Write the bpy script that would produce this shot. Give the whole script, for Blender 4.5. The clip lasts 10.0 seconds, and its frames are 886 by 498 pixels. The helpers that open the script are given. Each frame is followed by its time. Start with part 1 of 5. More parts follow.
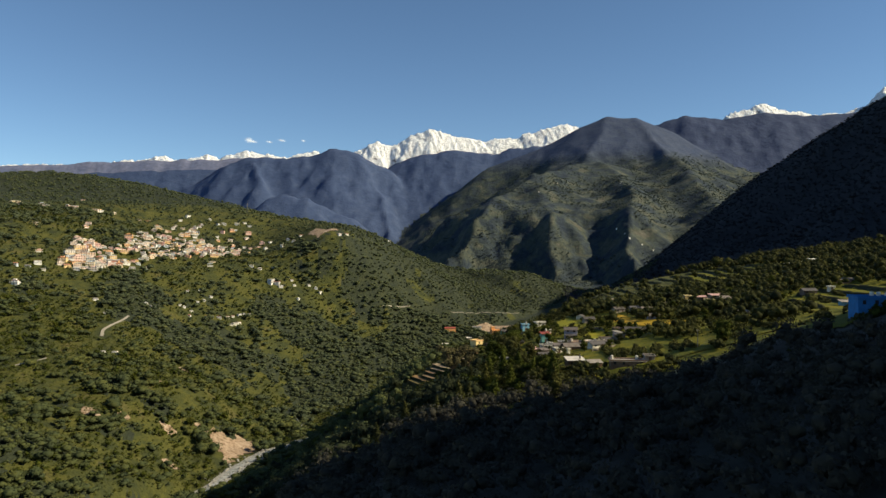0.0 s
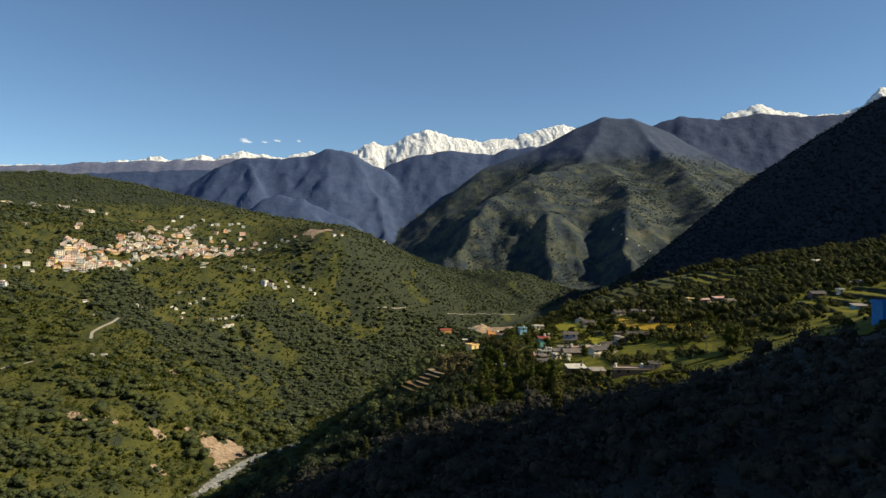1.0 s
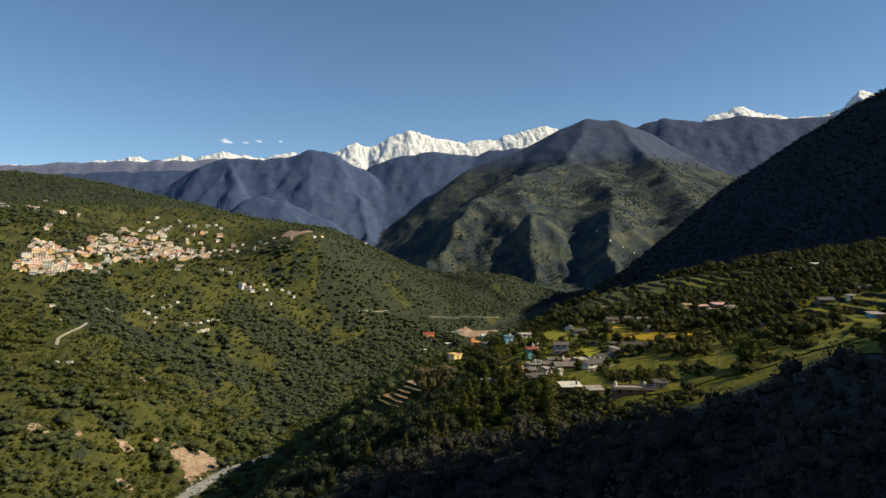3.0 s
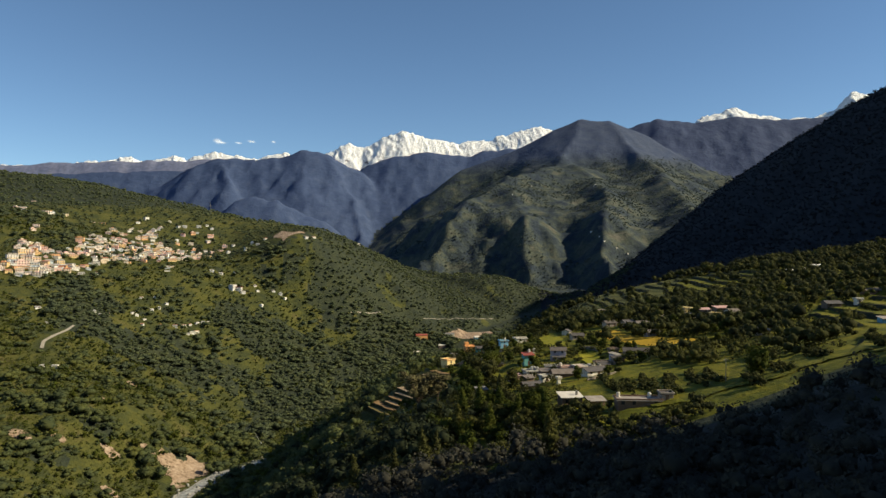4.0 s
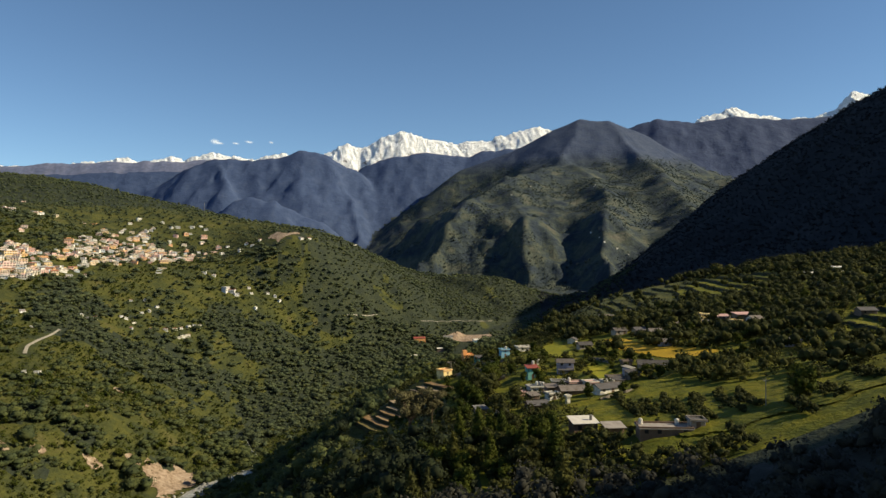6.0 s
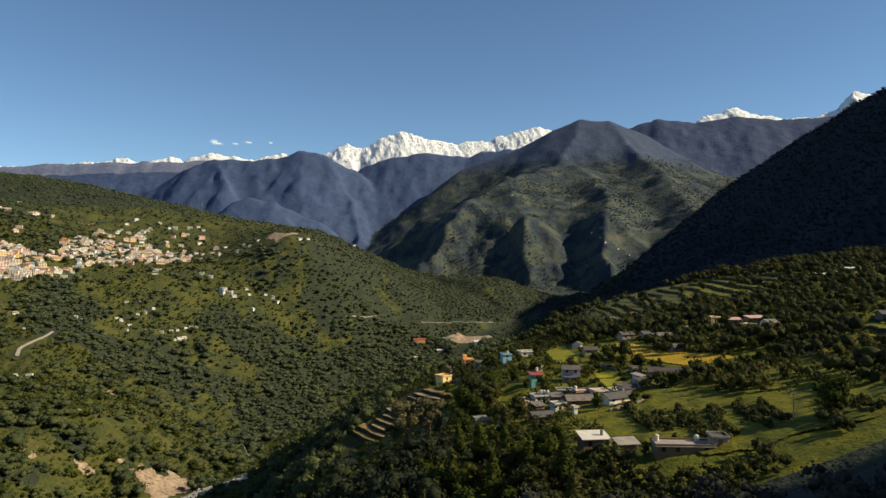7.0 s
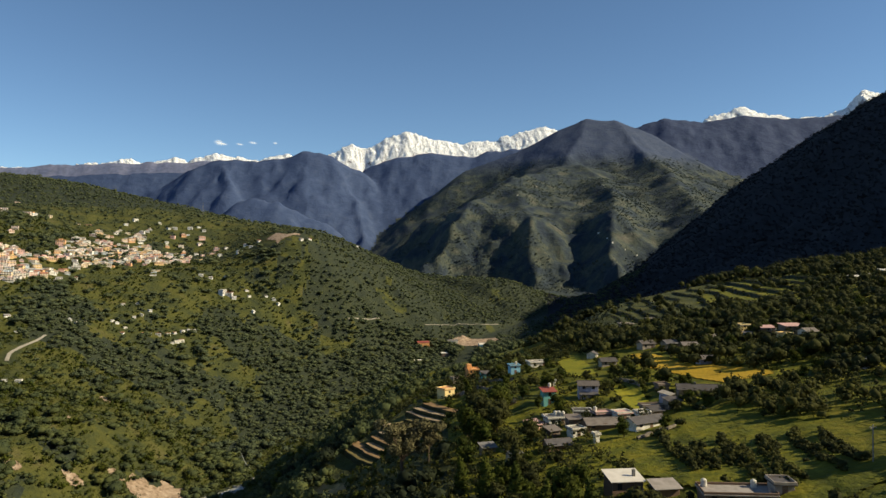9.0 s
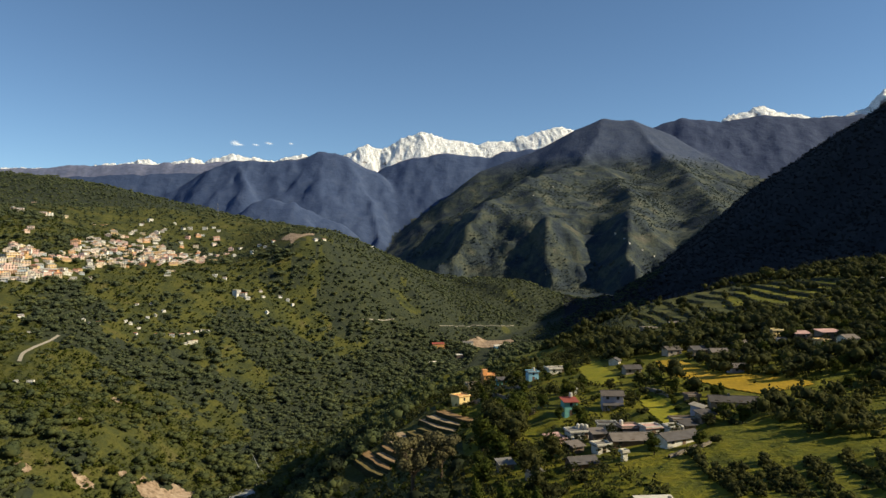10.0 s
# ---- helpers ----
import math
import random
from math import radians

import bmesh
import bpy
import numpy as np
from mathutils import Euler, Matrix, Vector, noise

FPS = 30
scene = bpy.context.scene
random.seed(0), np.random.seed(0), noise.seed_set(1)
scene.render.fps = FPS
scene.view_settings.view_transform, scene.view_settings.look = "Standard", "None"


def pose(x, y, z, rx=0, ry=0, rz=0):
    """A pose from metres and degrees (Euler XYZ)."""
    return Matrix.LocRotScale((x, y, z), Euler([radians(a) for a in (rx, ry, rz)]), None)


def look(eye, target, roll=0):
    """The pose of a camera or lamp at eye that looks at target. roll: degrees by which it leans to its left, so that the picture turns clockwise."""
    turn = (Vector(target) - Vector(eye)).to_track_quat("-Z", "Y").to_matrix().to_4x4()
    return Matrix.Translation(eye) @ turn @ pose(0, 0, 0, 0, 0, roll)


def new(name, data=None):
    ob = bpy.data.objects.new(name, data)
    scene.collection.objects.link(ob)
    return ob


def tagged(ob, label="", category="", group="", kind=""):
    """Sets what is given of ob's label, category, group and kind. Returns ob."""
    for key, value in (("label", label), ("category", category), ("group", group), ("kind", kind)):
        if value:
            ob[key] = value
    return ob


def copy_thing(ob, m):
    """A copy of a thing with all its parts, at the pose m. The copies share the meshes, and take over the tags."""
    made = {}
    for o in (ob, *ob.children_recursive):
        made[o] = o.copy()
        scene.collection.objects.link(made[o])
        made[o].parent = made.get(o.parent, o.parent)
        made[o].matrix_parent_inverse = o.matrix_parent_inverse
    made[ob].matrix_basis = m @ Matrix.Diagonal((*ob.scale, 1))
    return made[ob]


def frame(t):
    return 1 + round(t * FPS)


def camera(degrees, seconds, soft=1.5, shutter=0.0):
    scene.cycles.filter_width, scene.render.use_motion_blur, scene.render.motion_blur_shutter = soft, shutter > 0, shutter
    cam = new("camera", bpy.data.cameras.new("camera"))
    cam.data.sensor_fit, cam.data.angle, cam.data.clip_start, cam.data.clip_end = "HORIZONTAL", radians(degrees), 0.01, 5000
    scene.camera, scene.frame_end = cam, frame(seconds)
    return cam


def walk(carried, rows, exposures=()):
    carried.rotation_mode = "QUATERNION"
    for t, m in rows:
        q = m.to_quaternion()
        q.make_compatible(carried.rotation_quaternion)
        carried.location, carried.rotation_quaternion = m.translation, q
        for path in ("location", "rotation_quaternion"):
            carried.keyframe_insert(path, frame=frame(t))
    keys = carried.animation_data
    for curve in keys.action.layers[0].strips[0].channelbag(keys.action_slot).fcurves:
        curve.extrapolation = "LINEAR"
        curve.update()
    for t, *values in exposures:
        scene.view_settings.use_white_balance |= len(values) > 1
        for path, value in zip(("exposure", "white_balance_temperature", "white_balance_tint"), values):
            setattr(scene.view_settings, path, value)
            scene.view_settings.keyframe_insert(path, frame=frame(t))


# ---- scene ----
cam = camera(64.0, 10.0, soft=1.45)
# seconds, place in metres, pitch, roll, yaw in degrees
PATH = [
    (0.0, 0.00, -0.00, 0.00, 0.00, -0.00, -0.00),
    (0.5, 0.39, 6.76, -0.00, 0.04, -0.00, 0.01),
    (1.0, 0.78, 13.13, 0.26, 0.05, 0.00, -0.31),
    (1.5, 1.17, 19.63, 0.39, 0.09, 0.03, -0.77),
    (2.0, 1.56, 26.00, 0.65, 0.12, -0.01, -1.05),
    (2.5, 2.08, 32.76, 0.78, 0.14, 0.01, -1.33),
    (4.0, 3.38, 51.22, 1.30, 0.24, 0.02, -2.15),
    (4.5, 4.03, 57.85, 1.43, 0.24, 0.05, -2.24),
    (5.0, 4.55, 64.48, 1.56, 0.26, 0.05, -2.26),
    (5.5, 5.20, 70.85, 1.69, 0.28, 0.07, -2.25),
    (7.0, 6.76, 90.48, 1.82, 0.35, 0.11, -2.22),
    (7.5, 7.41, 97.11, 1.82, 0.36, 0.12, -2.22),
    (8.0, 8.06, 103.74, 1.82, 0.38, 0.12, -2.13),
    (8.5, 8.58, 110.50, 1.82, 0.40, 0.12, -1.93),
    (9.0, 9.10, 117.00, 2.08, 0.40, 0.16, -1.79),
    (9.5, 9.49, 123.24, 2.21, 0.42, 0.12, -1.26),
    (10.0, 9.75, 129.61, 2.21, 0.44, 0.07, -0.55),
]
walk(cam, [(t, pose(x, y, z, 90 + pitch, roll, yaw)) for t, x, y, z, pitch, roll, yaw in PATH], exposures=[(0.0, 0.66, 6150, 2), (10.0, 0.66, 6150, 2)])

# ---- light ----
SUN_AZIMUTH, SUN_ELEVATION = 100.0, 33.0   # degrees clockwise from +y, degrees up
world = bpy.data.worlds.new("sky")
scene.world = world
world.use_nodes = True
sky = world.node_tree.nodes.new("ShaderNodeTexSky")
sky.sky_type = "NISHITA"
sky.sun_disc = False
sky.sun_elevation, sky.sun_rotation = radians(SUN_ELEVATION), radians(SUN_AZIMUTH)
sky.altitude, sky.air_density, sky.dust_density, sky.ozone_density = 2500, 1.0, 0.05, 2.4
back = world.node_tree.nodes["Background"]
back.inputs[1].default_value = 0.070
world.node_tree.links.new(sky.outputs[0], back.inputs[0])
sun_data = bpy.data.lights.new("sun", "SUN")
sun_data.energy, sun_data.angle, sun_data.color = 4.3, radians(0.53), (1.0, 0.82, 0.56)
sun = new("sun", sun_data)
sun.matrix_world = look((0, 0, 900), (-math.sin(radians(SUN_AZIMUTH)) * 100, -math.cos(radians(SUN_AZIMUTH)) * 100, 900 - 100 * math.tan(radians(SUN_ELEVATION))))

# ---- numeric noise ----
def lattice(ix, iy, seed):
    h = (ix.astype(np.int64) * 374761393 + iy.astype(np.int64) * 668265263 + seed * 974634777) & 0xFFFFFFFF
    h = ((h ^ (h >> 13)) * 1274126177) & 0xFFFFFFFF
    return ((h ^ (h >> 16)) & 0xFFFF) / 65535.0


def value_noise(x, y, seed=0):
    x, y = np.asarray(x, float), np.asarray(y, float)
    ix, iy = np.floor(x), np.floor(y)
    fx, fy = x - ix, y - iy
    fx, fy = fx * fx * fx * (fx * (fx * 6 - 15) + 10), fy * fy * fy * (fy * (fy * 6 - 15) + 10)
    a, b = lattice(ix, iy, seed), lattice(ix + 1, iy, seed)
    c, d = lattice(ix, iy + 1, seed), lattice(ix + 1, iy + 1, seed)
    return (a * (1 - fx) + b * fx) * (1 - fy) + (c * (1 - fx) + d * fx) * fy * 1.0


def fbm(x, y, size, octaves=4, seed=0, ridged=False):
    """Fractal noise, about -1 to 1; ridged gives sharp crests, 0 to 1."""
    total, amp, norm = 0.0, 1.0, 0.0
    for k in range(octaves):
        n = value_noise(x / size + 17.3 * k, y / size - 9.1 * k, seed + k) * 2 - 1
        total = total + amp * ((1 - np.abs(n)) if ridged else n)
        norm += amp
        amp *= 0.5
        size *= 0.5
    return total / norm


def smooth(a, b, v):
    k = np.clip((v - a) / (b - a), 0, 1)
    return k * k * (3 - 2 * k)


# ---- lie of the land: river, slopes and crests, metres from the start ----
RIVER = [(-500, -450, -280), (-420, 0, -262), (-300, 350, -228), (-202, 620, -209), (-194, 680, -207), (-176, 715, -205), (-140, 755, -202), (-80, 850, -197), (18, 1030, -187), (70, 1200, -168), (105, 1350, -150), (250, 1600, -135), (390, 1800, -118), (520, 2050, -110)]
WEST_SLOPE = [(-437, 700, -116), (-330, 550, -150), (-275, 753, -150), (-228, 740, -191), (-399, 900, -90), (-399, 1209, -23), (-356, 1388, 5), (-190, 1249, -83), (-31, 1292, -139),
              (-136, 1123, -166), (-250, 910, -175), (-217, 1125, -126), (-650, 1334, 71), (-559, 1466, 68), (178, 1547, -128), (32, 1741, -77), (-700, 900, 10), (-800, 400, -20), (-900, -200, 0), (-875, 1400, 95), (-1000, 1600, 135), (-1150, 1500, 130)]
WEST_CREST = [(-1500, 1950, 190), (-1187, 1900, 192), (-990, 1900, 196), (-703, 1750, 145), (-490, 1600, 88), (-204, 1345, 30), (-116, 1550, 12), (-58, 1770, -18), (208, 1790, -52), (353, 1800, -118)]
WEST_BACK = [(-1200, 2300, 60), (-500, 2200, -30), (0, 2150, -110), (300, 2150, -130)]
SHELF_EDGE = [(-55, 100, -70), (-38, 200, -66), (-18, 300, -66), (-8, 395, -69), (22, 490, -64), (60, 570, -75), (160, 715, -62), (250, 850, -70)]
EAST_SLOPE = [(-135, 100, -158), (-118, 300, -152), (-100, 490, -147), (-45, 500, -101), (-62, 610, -127), (-20, 640, -108), (-85, 720, -162), (10, 700, -99), (45, 800, -112), (-10, 850, -140), (180, 1000, -122), (300, 1250, -115), (-90, -300, -90)]
SPUR = [(430, 1580, -62), (773, 1780, 162), (1000, 1650, 332), (1350, 1500, 480), (600, 1250, 10), (420, 1150, -60), (800, 1100, 200), (450, 850, -25), (700, 800, 60), (377, 660, -8), (300, 600, -6), (600, 1950, -20), (900, 2100, 60)]


def shelf(x, y):
    return -46 + 0.2 * (x - 30) - 0.03 * (y - 250) + 13 * float(smooth(60, 112, x) * smooth(245, 185, y)) + 2.2 * math.exp(-((x - 50) / 24) ** 2 - ((y - 238) / 16) ** 2)


SHELF = [(x, y, shelf(x, y)) for x, y in ((20, 60), (150, 60), (20, 150), (150, 150), (60, 190), (46, 241), (60, 231), (66, 258), (82, 185), (108, 180), (10, 250), (80, 250), (170, 250), (20, 350), (100, 350), (200, 350), (50, 430), (130, 450), (220, 450), (120, 530), (220, 540), (300, 300), (300, 100), (100, -200), (215, 600), (180, 560), (161, 630), (120, 560), (230, 640))]
KNOTS = np.array(RIVER + WEST_SLOPE + WEST_CREST + WEST_BACK + SHELF_EDGE + EAST_SLOPE + SPUR + SHELF, float)


def plate(knots, stiff=6.0):
    """A bent plate that lies on the lines above; returns its height as a function."""
    def kernel(r2):
        return 0.5 * r2 * np.log(r2 + 1e-9)
    p = knots[:, :2] / 100
    k = kernel(((p[:, None] - p[None]) ** 2).sum(2)) + np.eye(len(p)) * stiff * 0.01
    q = np.hstack([np.ones((len(p), 1)), p])
    a = np.block([[k, q], [q.T, np.zeros((3, 3))]])
    w = np.linalg.solve(a, np.concatenate([knots[:, 2], np.zeros(3)]))

    def height(x, y):
        s = np.stack([np.ravel(x), np.ravel(y)], 1) / 100
        out = np.empty(len(s))
        for i in range(0, len(s), 20000):
            b = s[i:i + 20000]
            out[i:i + 20000] = kernel(((b[:, None] - p[None]) ** 2).sum(2)) @ w[:-3] + w[-3] + b @ w[-2:]
        return out.reshape(np.shape(x))
    return height


near_land = plate(KNOTS)


def nearest(x, y, line):
    """Distance to a line of places, and the line's height there."""
    best, height = np.full(np.shape(x), 1e9), np.zeros(np.shape(x))
    for (x0, y0, z0), (x1, y1, z1) in zip(line, line[1:]):
        dx, dy = x1 - x0, y1 - y0
        k = np.clip(((x - x0) * dx + (y - y0) * dy) / (dx * dx + dy * dy), 0, 1)
        d = np.hypot(x - x0 - k * dx, y - y0 - k * dy)
        height = np.where(d < best, z0 + k * (z1 - z0), height)
        best = np.minimum(best, d)
    return best, height


def tent(x, y, line, fall, low=-1e3):
    """Height under the slopes that fall away from a crest line."""
    best = np.full(np.shape(x), low, float)
    for (x0, y0, z0), (x1, y1, z1) in zip(line, line[1:]):
        dx, dy = x1 - x0, y1 - y0
        k = np.clip(((x - x0) * dx + (y - y0) * dy) / (dx * dx + dy * dy), 0, 1)
        d = np.hypot(x - x0 - k * dx, y - y0 - k * dy)
        best = np.maximum(best, z0 + k * (z1 - z0) - fall * d)
    return best


MASSIF = [(-95, 4350, 176), (140, 4350, 392), (285, 4350, 505), (600, 4350, 618), (845, 4350, 744), (990, 4350, 784), (1170, 4350, 773), (1425, 4350, 698), (1801, 4350, 483)]
MASSIF_SPURS = [[(1022, 4350, 784), (840, 3986, 520), (464, 3437, 376), (250, 3050, 250), (56, 2675, 100), (-40, 2500, 0)],
                [(464, 3437, 376), (440, 2900, 190), (403, 2431, 32)],
                [(840, 3986, 520), (900, 3500, 380), (760, 2800, 200), (620, 2300, 60)],
                [(1186, 4350, 773), (1250, 3700, 480), (1158, 3000, 229), (1000, 2500, 120)],
                [(1801, 4350, 483), (1700, 3500, 350), (1500, 2800, 250)]]
BLUE_RIDGES = [[(-1904, 4550, 363), (-1600, 4550, 416), (-1368, 4550, 559), (-1225, 4550, 595), (-1011, 4550, 584), (-850, 4550, 606), (-689, 4550, 652), (-546, 4550, 613), (-331, 4550, 506), (-153, 4550, 327), (-81, 4550, 148)],
               [(-1200, 3900, 120), (-955, 3900, 296), (-742, 3900, 296), (-436, 3900, 127)],
               [(-1225, 4550, 595), (-1120, 4350, 420)], [(-546, 4550, 613), (-380, 4330, 330), (-300, 4100, 100)], [(-850, 4550, 606), (-760, 4300, 350)],
               [(-341, 4680, 557), (-157, 4680, 623), (100, 4680, 656), (321, 4680, 627), (431, 4680, 660), (652, 4680, 686), (983, 4680, 722)],
               [(1255, 4600, 764), (1400, 4600, 818), (1562, 4600, 873), (1833, 4600, 854), (2086, 4600, 891), (2376, 4600, 873), (2592, 4600, 883), (3300, 4600, 945)],
               [(-4200, 4740, 560), (-2716, 4740, 572), (-2190, 4740, 590), (-1701, 4740, 606), (-1350, 4740, 612), (-900, 4740, 600)]]
SNOW = [[(-4300, 4880, 573), (-3004, 4880, 581), (-2467, 4880, 581), (-2121, 4880, 612), (-1910, 4880, 650), (-1814, 4880, 612), (-1622, 4880, 658), (-1546, 4880, 619), (-1354, 4880, 669), (-1085, 4880, 635), (-874, 4880, 677), (-701, 4880, 581)],
        [(-701, 4880, 600), (-586, 4880, 677), (-452, 4880, 742), (-356, 4880, 704), (-203, 4880, 781), (-68, 4880, 830), (66, 4880, 781), (258, 4880, 746), (488, 4880, 765), (680, 4880, 819), (833, 4880, 857), (968, 4880, 819), (1179, 4880, 734)],
        [(1870, 4880, 869), (1985, 4880, 926), (2196, 4880, 1003), (2368, 4880, 946), (2560, 4880, 934), (2752, 4880, 926), (2925, 4880, 1003), (3040, 4880, 1118), (3600, 4880, 1041)]]
# mountain, hill and ridge out of view, added to cast shade from the east
EAST_MOUNTAIN = [(620, -33, 490), (800, -33, 640), (1100, -53, 780), (1800, -93, 940)]

SHADE_HILL = [(400, 116, 236), (395, 20, 250), (330, -150, 260), (200, -400, 250)]
EAST_RIDGE = [(1150, 350, 380), (1100, 700, 470), (1350, 1500, 600)]


def terrace_axes(x, y):
    """Uphill and level distances from the middle of the harvested terraces."""
    return (x - 1) * .81 + (y - 376) * .59, (y - 376) * .81 - (x - 1) * .59


def terrace_slope(along, across):
    return -63.5 + .44 * along - .004 * across ** 2


def masses(x, y):
    """Heights of the near land, the east hills, the great mountain and the blue ridges."""
    x, y = np.asarray(x, float), np.asarray(y, float)
    z = near_land(np.clip(x, -1600, 1600), np.clip(y, -600, 2400))
    floor = -120 + 0 * x
    k = smooth(2050, 2400, y)
    z = z * (1 - k) + floor * k
    z = z + smooth(250, 900, x) * smooth(900, 300, y) * 60
    # gullies and knolls, stronger away from the village shelf
    rough = 0.15 + 0.85 * np.maximum(smooth(-20, -140, x - 0.06 * y), smooth(500, 800, y))
    z = z + rough * (9 * fbm(x, y, 170, 4, 3) + 5 * (fbm(x, y, 60, 3, 11)))
    # ribs and ravines down the gorge side
    gorge = smooth(-190, -60, x - .15 * (y - 1300)) * smooth(1150, 1260, y) * smooth(2050, 1850, y)
    across, down = .85 * x + .52 * y, .85 * y - .52 * x
    z = z + gorge * (15 * (fbm(across, down * .18, 62, 3, 23, True) - .62) + 6 * (fbm(across, down * .3, 22, 2, 25, True) - .6))
    # farm terraces: level treads and short banks
    step = 2.1
    wavy = z + 0.9 * fbm(x, y, 35, 2, 91)
    level = np.floor(wavy / step)
    tread = (level + smooth(0.72, 1.0, wavy / step - level)) * step + 0.12 * (wavy - level * step)
    farm = smooth(-42, -28, x) * smooth(190, 225, y) * smooth(720, 650, y) * (1 - .8 * smooth(48, 58, x) * smooth(135, 110, x) * smooth(298, 288, y)) * smooth(-0.35, -0.1, fbm(x, y, 90, 2, 95) + 0.3 * smooth(420, 470, y))
    z = z * (1 - farm) + tread * farm
    # the spur with the harvested terraces, laid as pieces of their own on this bed
    along, across = terrace_axes(x, y)
    k = smooth(30, 22, np.abs(along)) * smooth(25, 18, np.abs(across))
    z = z * (1 - k) + (terrace_slope(along, across) - 1.3) * k
    bed, depth = nearest(x, y, RIVER)
    k = smooth(26, 10, bed)
    z = z * (1 - k) + depth * k
    warp = 45 * fbm(x, y, 260, 3, 21)
    far_x, far_y = x + warp, y + 45 * fbm(x, y, 260, 3, 31)
    hill = np.exp(tent(x + warp * .3, y, MASSIF, 0.75) / 45)
    for spur in MASSIF_SPURS:
        hill = hill + np.exp(tent(far_x, far_y, spur, 0.52) / 45)
    hill = 45 * np.log(hill + 1e-9) - 30 * smooth(4345, 4000, y)
    hill = hill + (24 * fbm(x, y, 150, 5, 45) + 26 * (fbm(x + .3 * y, y * .7, 210, 5, 47, True) - .62)) * smooth(4345, 4150, y)
    # a ledge with farms, and the ravined cliffs that fall from it into the gorge
    ledge = 150 + 22 * fbm(x, y, 240, 3, 43)
    cliff = smooth(1000, 640, x) * smooth(3900, 3500, y)
    hill = hill + cliff * (np.minimum(hill - ledge, 0) * 1.1 + smooth(0, -60, hill - ledge) * (20 * (fbm(x + .2 * y, y * .35, 80, 5, 49, True) - .62) + 10 * fbm(x, y, 40, 3, 50)))
    blue = np.full(np.shape(x), -1e3)
    for line in BLUE_RIDGES:
        blue = np.maximum(blue, tent(x + warp * .2, y, line, 1.1))
    blue = blue + (30 * (fbm(x + .5 * y, y, 210, 5, 51, True) - .62) + 26 * fbm(x - .4 * y, y, 90, 5, 55)) * smooth(4600, 4450, y) + 12 * fbm(x, y, 60, 3, 57)
    east = np.maximum(tent(x + .2 * warp, y + .2 * warp, EAST_MOUNTAIN, 2.0) + 8 * fbm(x, y, 60, 4, 61), tent(x, y, [(640, -230, 580), (700, -480, 600), (1300, -480, 800)], 1.15))
    east = np.maximum(east, tent(far_x, far_y, EAST_RIDGE, 1.0) + 20 * fbm(x, y, 150, 4, 65))
    # an unseen hill added beside the start of the flight, to shade the near slope
    east = np.maximum(east, tent(x, y, SHADE_HILL, 1.9) + 5 * fbm(x, y, 50, 3, 67))
    return z, east, hill, blue


def land(x, y):
    """Height of the ground."""
    z, east, hill, blue = masses(x, y)
    return np.maximum(np.maximum(z, east), np.maximum(hill, blue))


# the sheet is a fan of rows, finer near the village
APEX_Y, ROW_Y = -520.0, [-500.0]
while ROW_Y[-1] < 4800:
    gap = 9 if ROW_Y[-1] < 60 else min(30, 0.0048 * (ROW_Y[-1] + 230))
    ROW_Y.append(ROW_Y[-1] + gap)
ROW_Y = np.array(ROW_Y)
COLS = np.sinh(np.linspace(-1.6, 1.6, 431)) / math.sinh(1.6) * 1.0
GRID_X = COLS[None, :] * (ROW_Y - APEX_Y)[:, None] * 0.92
GRID_Y = np.repeat(ROW_Y[:, None], len(COLS), 1)
GRID_PARTS = masses(GRID_X, GRID_Y)
GRID_Z = np.maximum.reduce(GRID_PARTS)


def ground(x, y):
    """Height of the built sheet at places on it."""
    x, y = np.asarray(x, float), np.asarray(y, float)
    r = np.clip(np.interp(y, ROW_Y, np.arange(len(ROW_Y))), 0, len(ROW_Y) - 1.001)
    c = np.clip(np.interp(x / ((y - APEX_Y) * 0.92), COLS, np.arange(len(COLS))), 0, len(COLS) - 1.001)
    i, j = r.astype(int), c.astype(int)
    a, b = r - i, c - j
    return (GRID_Z[i, j] * (1 - b) + GRID_Z[i, j + 1] * b) * (1 - a) + (GRID_Z[i + 1, j] * (1 - b) + GRID_Z[i + 1, j + 1] * b) * a


def mesh_from(name, verts, faces, material=None, smooth_shade=False):
    """A mesh from arrays of vertices and of equally long faces."""
    verts, faces = np.asarray(verts, np.float32), np.asarray(faces, np.int32)
    me = bpy.data.meshes.new(name)
    me.vertices.add(len(verts))
    me.vertices.foreach_set("co", verts.ravel())
    me.loops.add(faces.size)
    me.loops.foreach_set("vertex_index", faces.ravel())
    me.polygons.add(len(faces))
    me.polygons.foreach_set("loop_start", np.arange(len(faces), dtype=np.int32) * faces.shape[1])
    me.polygons.foreach_set("loop_total", np.full(len(faces), faces.shape[1], np.int32))
    if smooth_shade:
        me.polygons.foreach_set("use_smooth", np.ones(len(faces), bool))
    me.update(calc_edges=True)
    if material:
        me.materials.append(material)
    return me


def grid_faces(rows, cols):
    a = np.arange(rows * cols).reshape(rows, cols)
    return np.stack([a[:-1, :-1], a[:-1, 1:], a[1:, 1:], a[1:, :-1]], -1).reshape(-1, 4)


# ---- materials ----
def material(name, rough=0.9):
    m = bpy.data.materials.new(name)
    m.use_nodes = True
    b = m.node_tree.nodes["Principled BSDF"]
    b.inputs["Roughness"].default_value = rough
    b.inputs["Specular IOR Level"].default_value = 0.2
    return m, m.node_tree, b


def noise_node(tree, scale, detail=5.0, rough=0.6, coords=None):
    n = tree.nodes.new("ShaderNodeTexNoise")
    n.inputs["Scale"].default_value, n.inputs["Detail"].default_value, n.inputs["Roughness"].default_value = scale, detail, rough
    if coords is not None:
        tree.links.new(coords, n.inputs["Vector"])
    return n.outputs["Fac"]


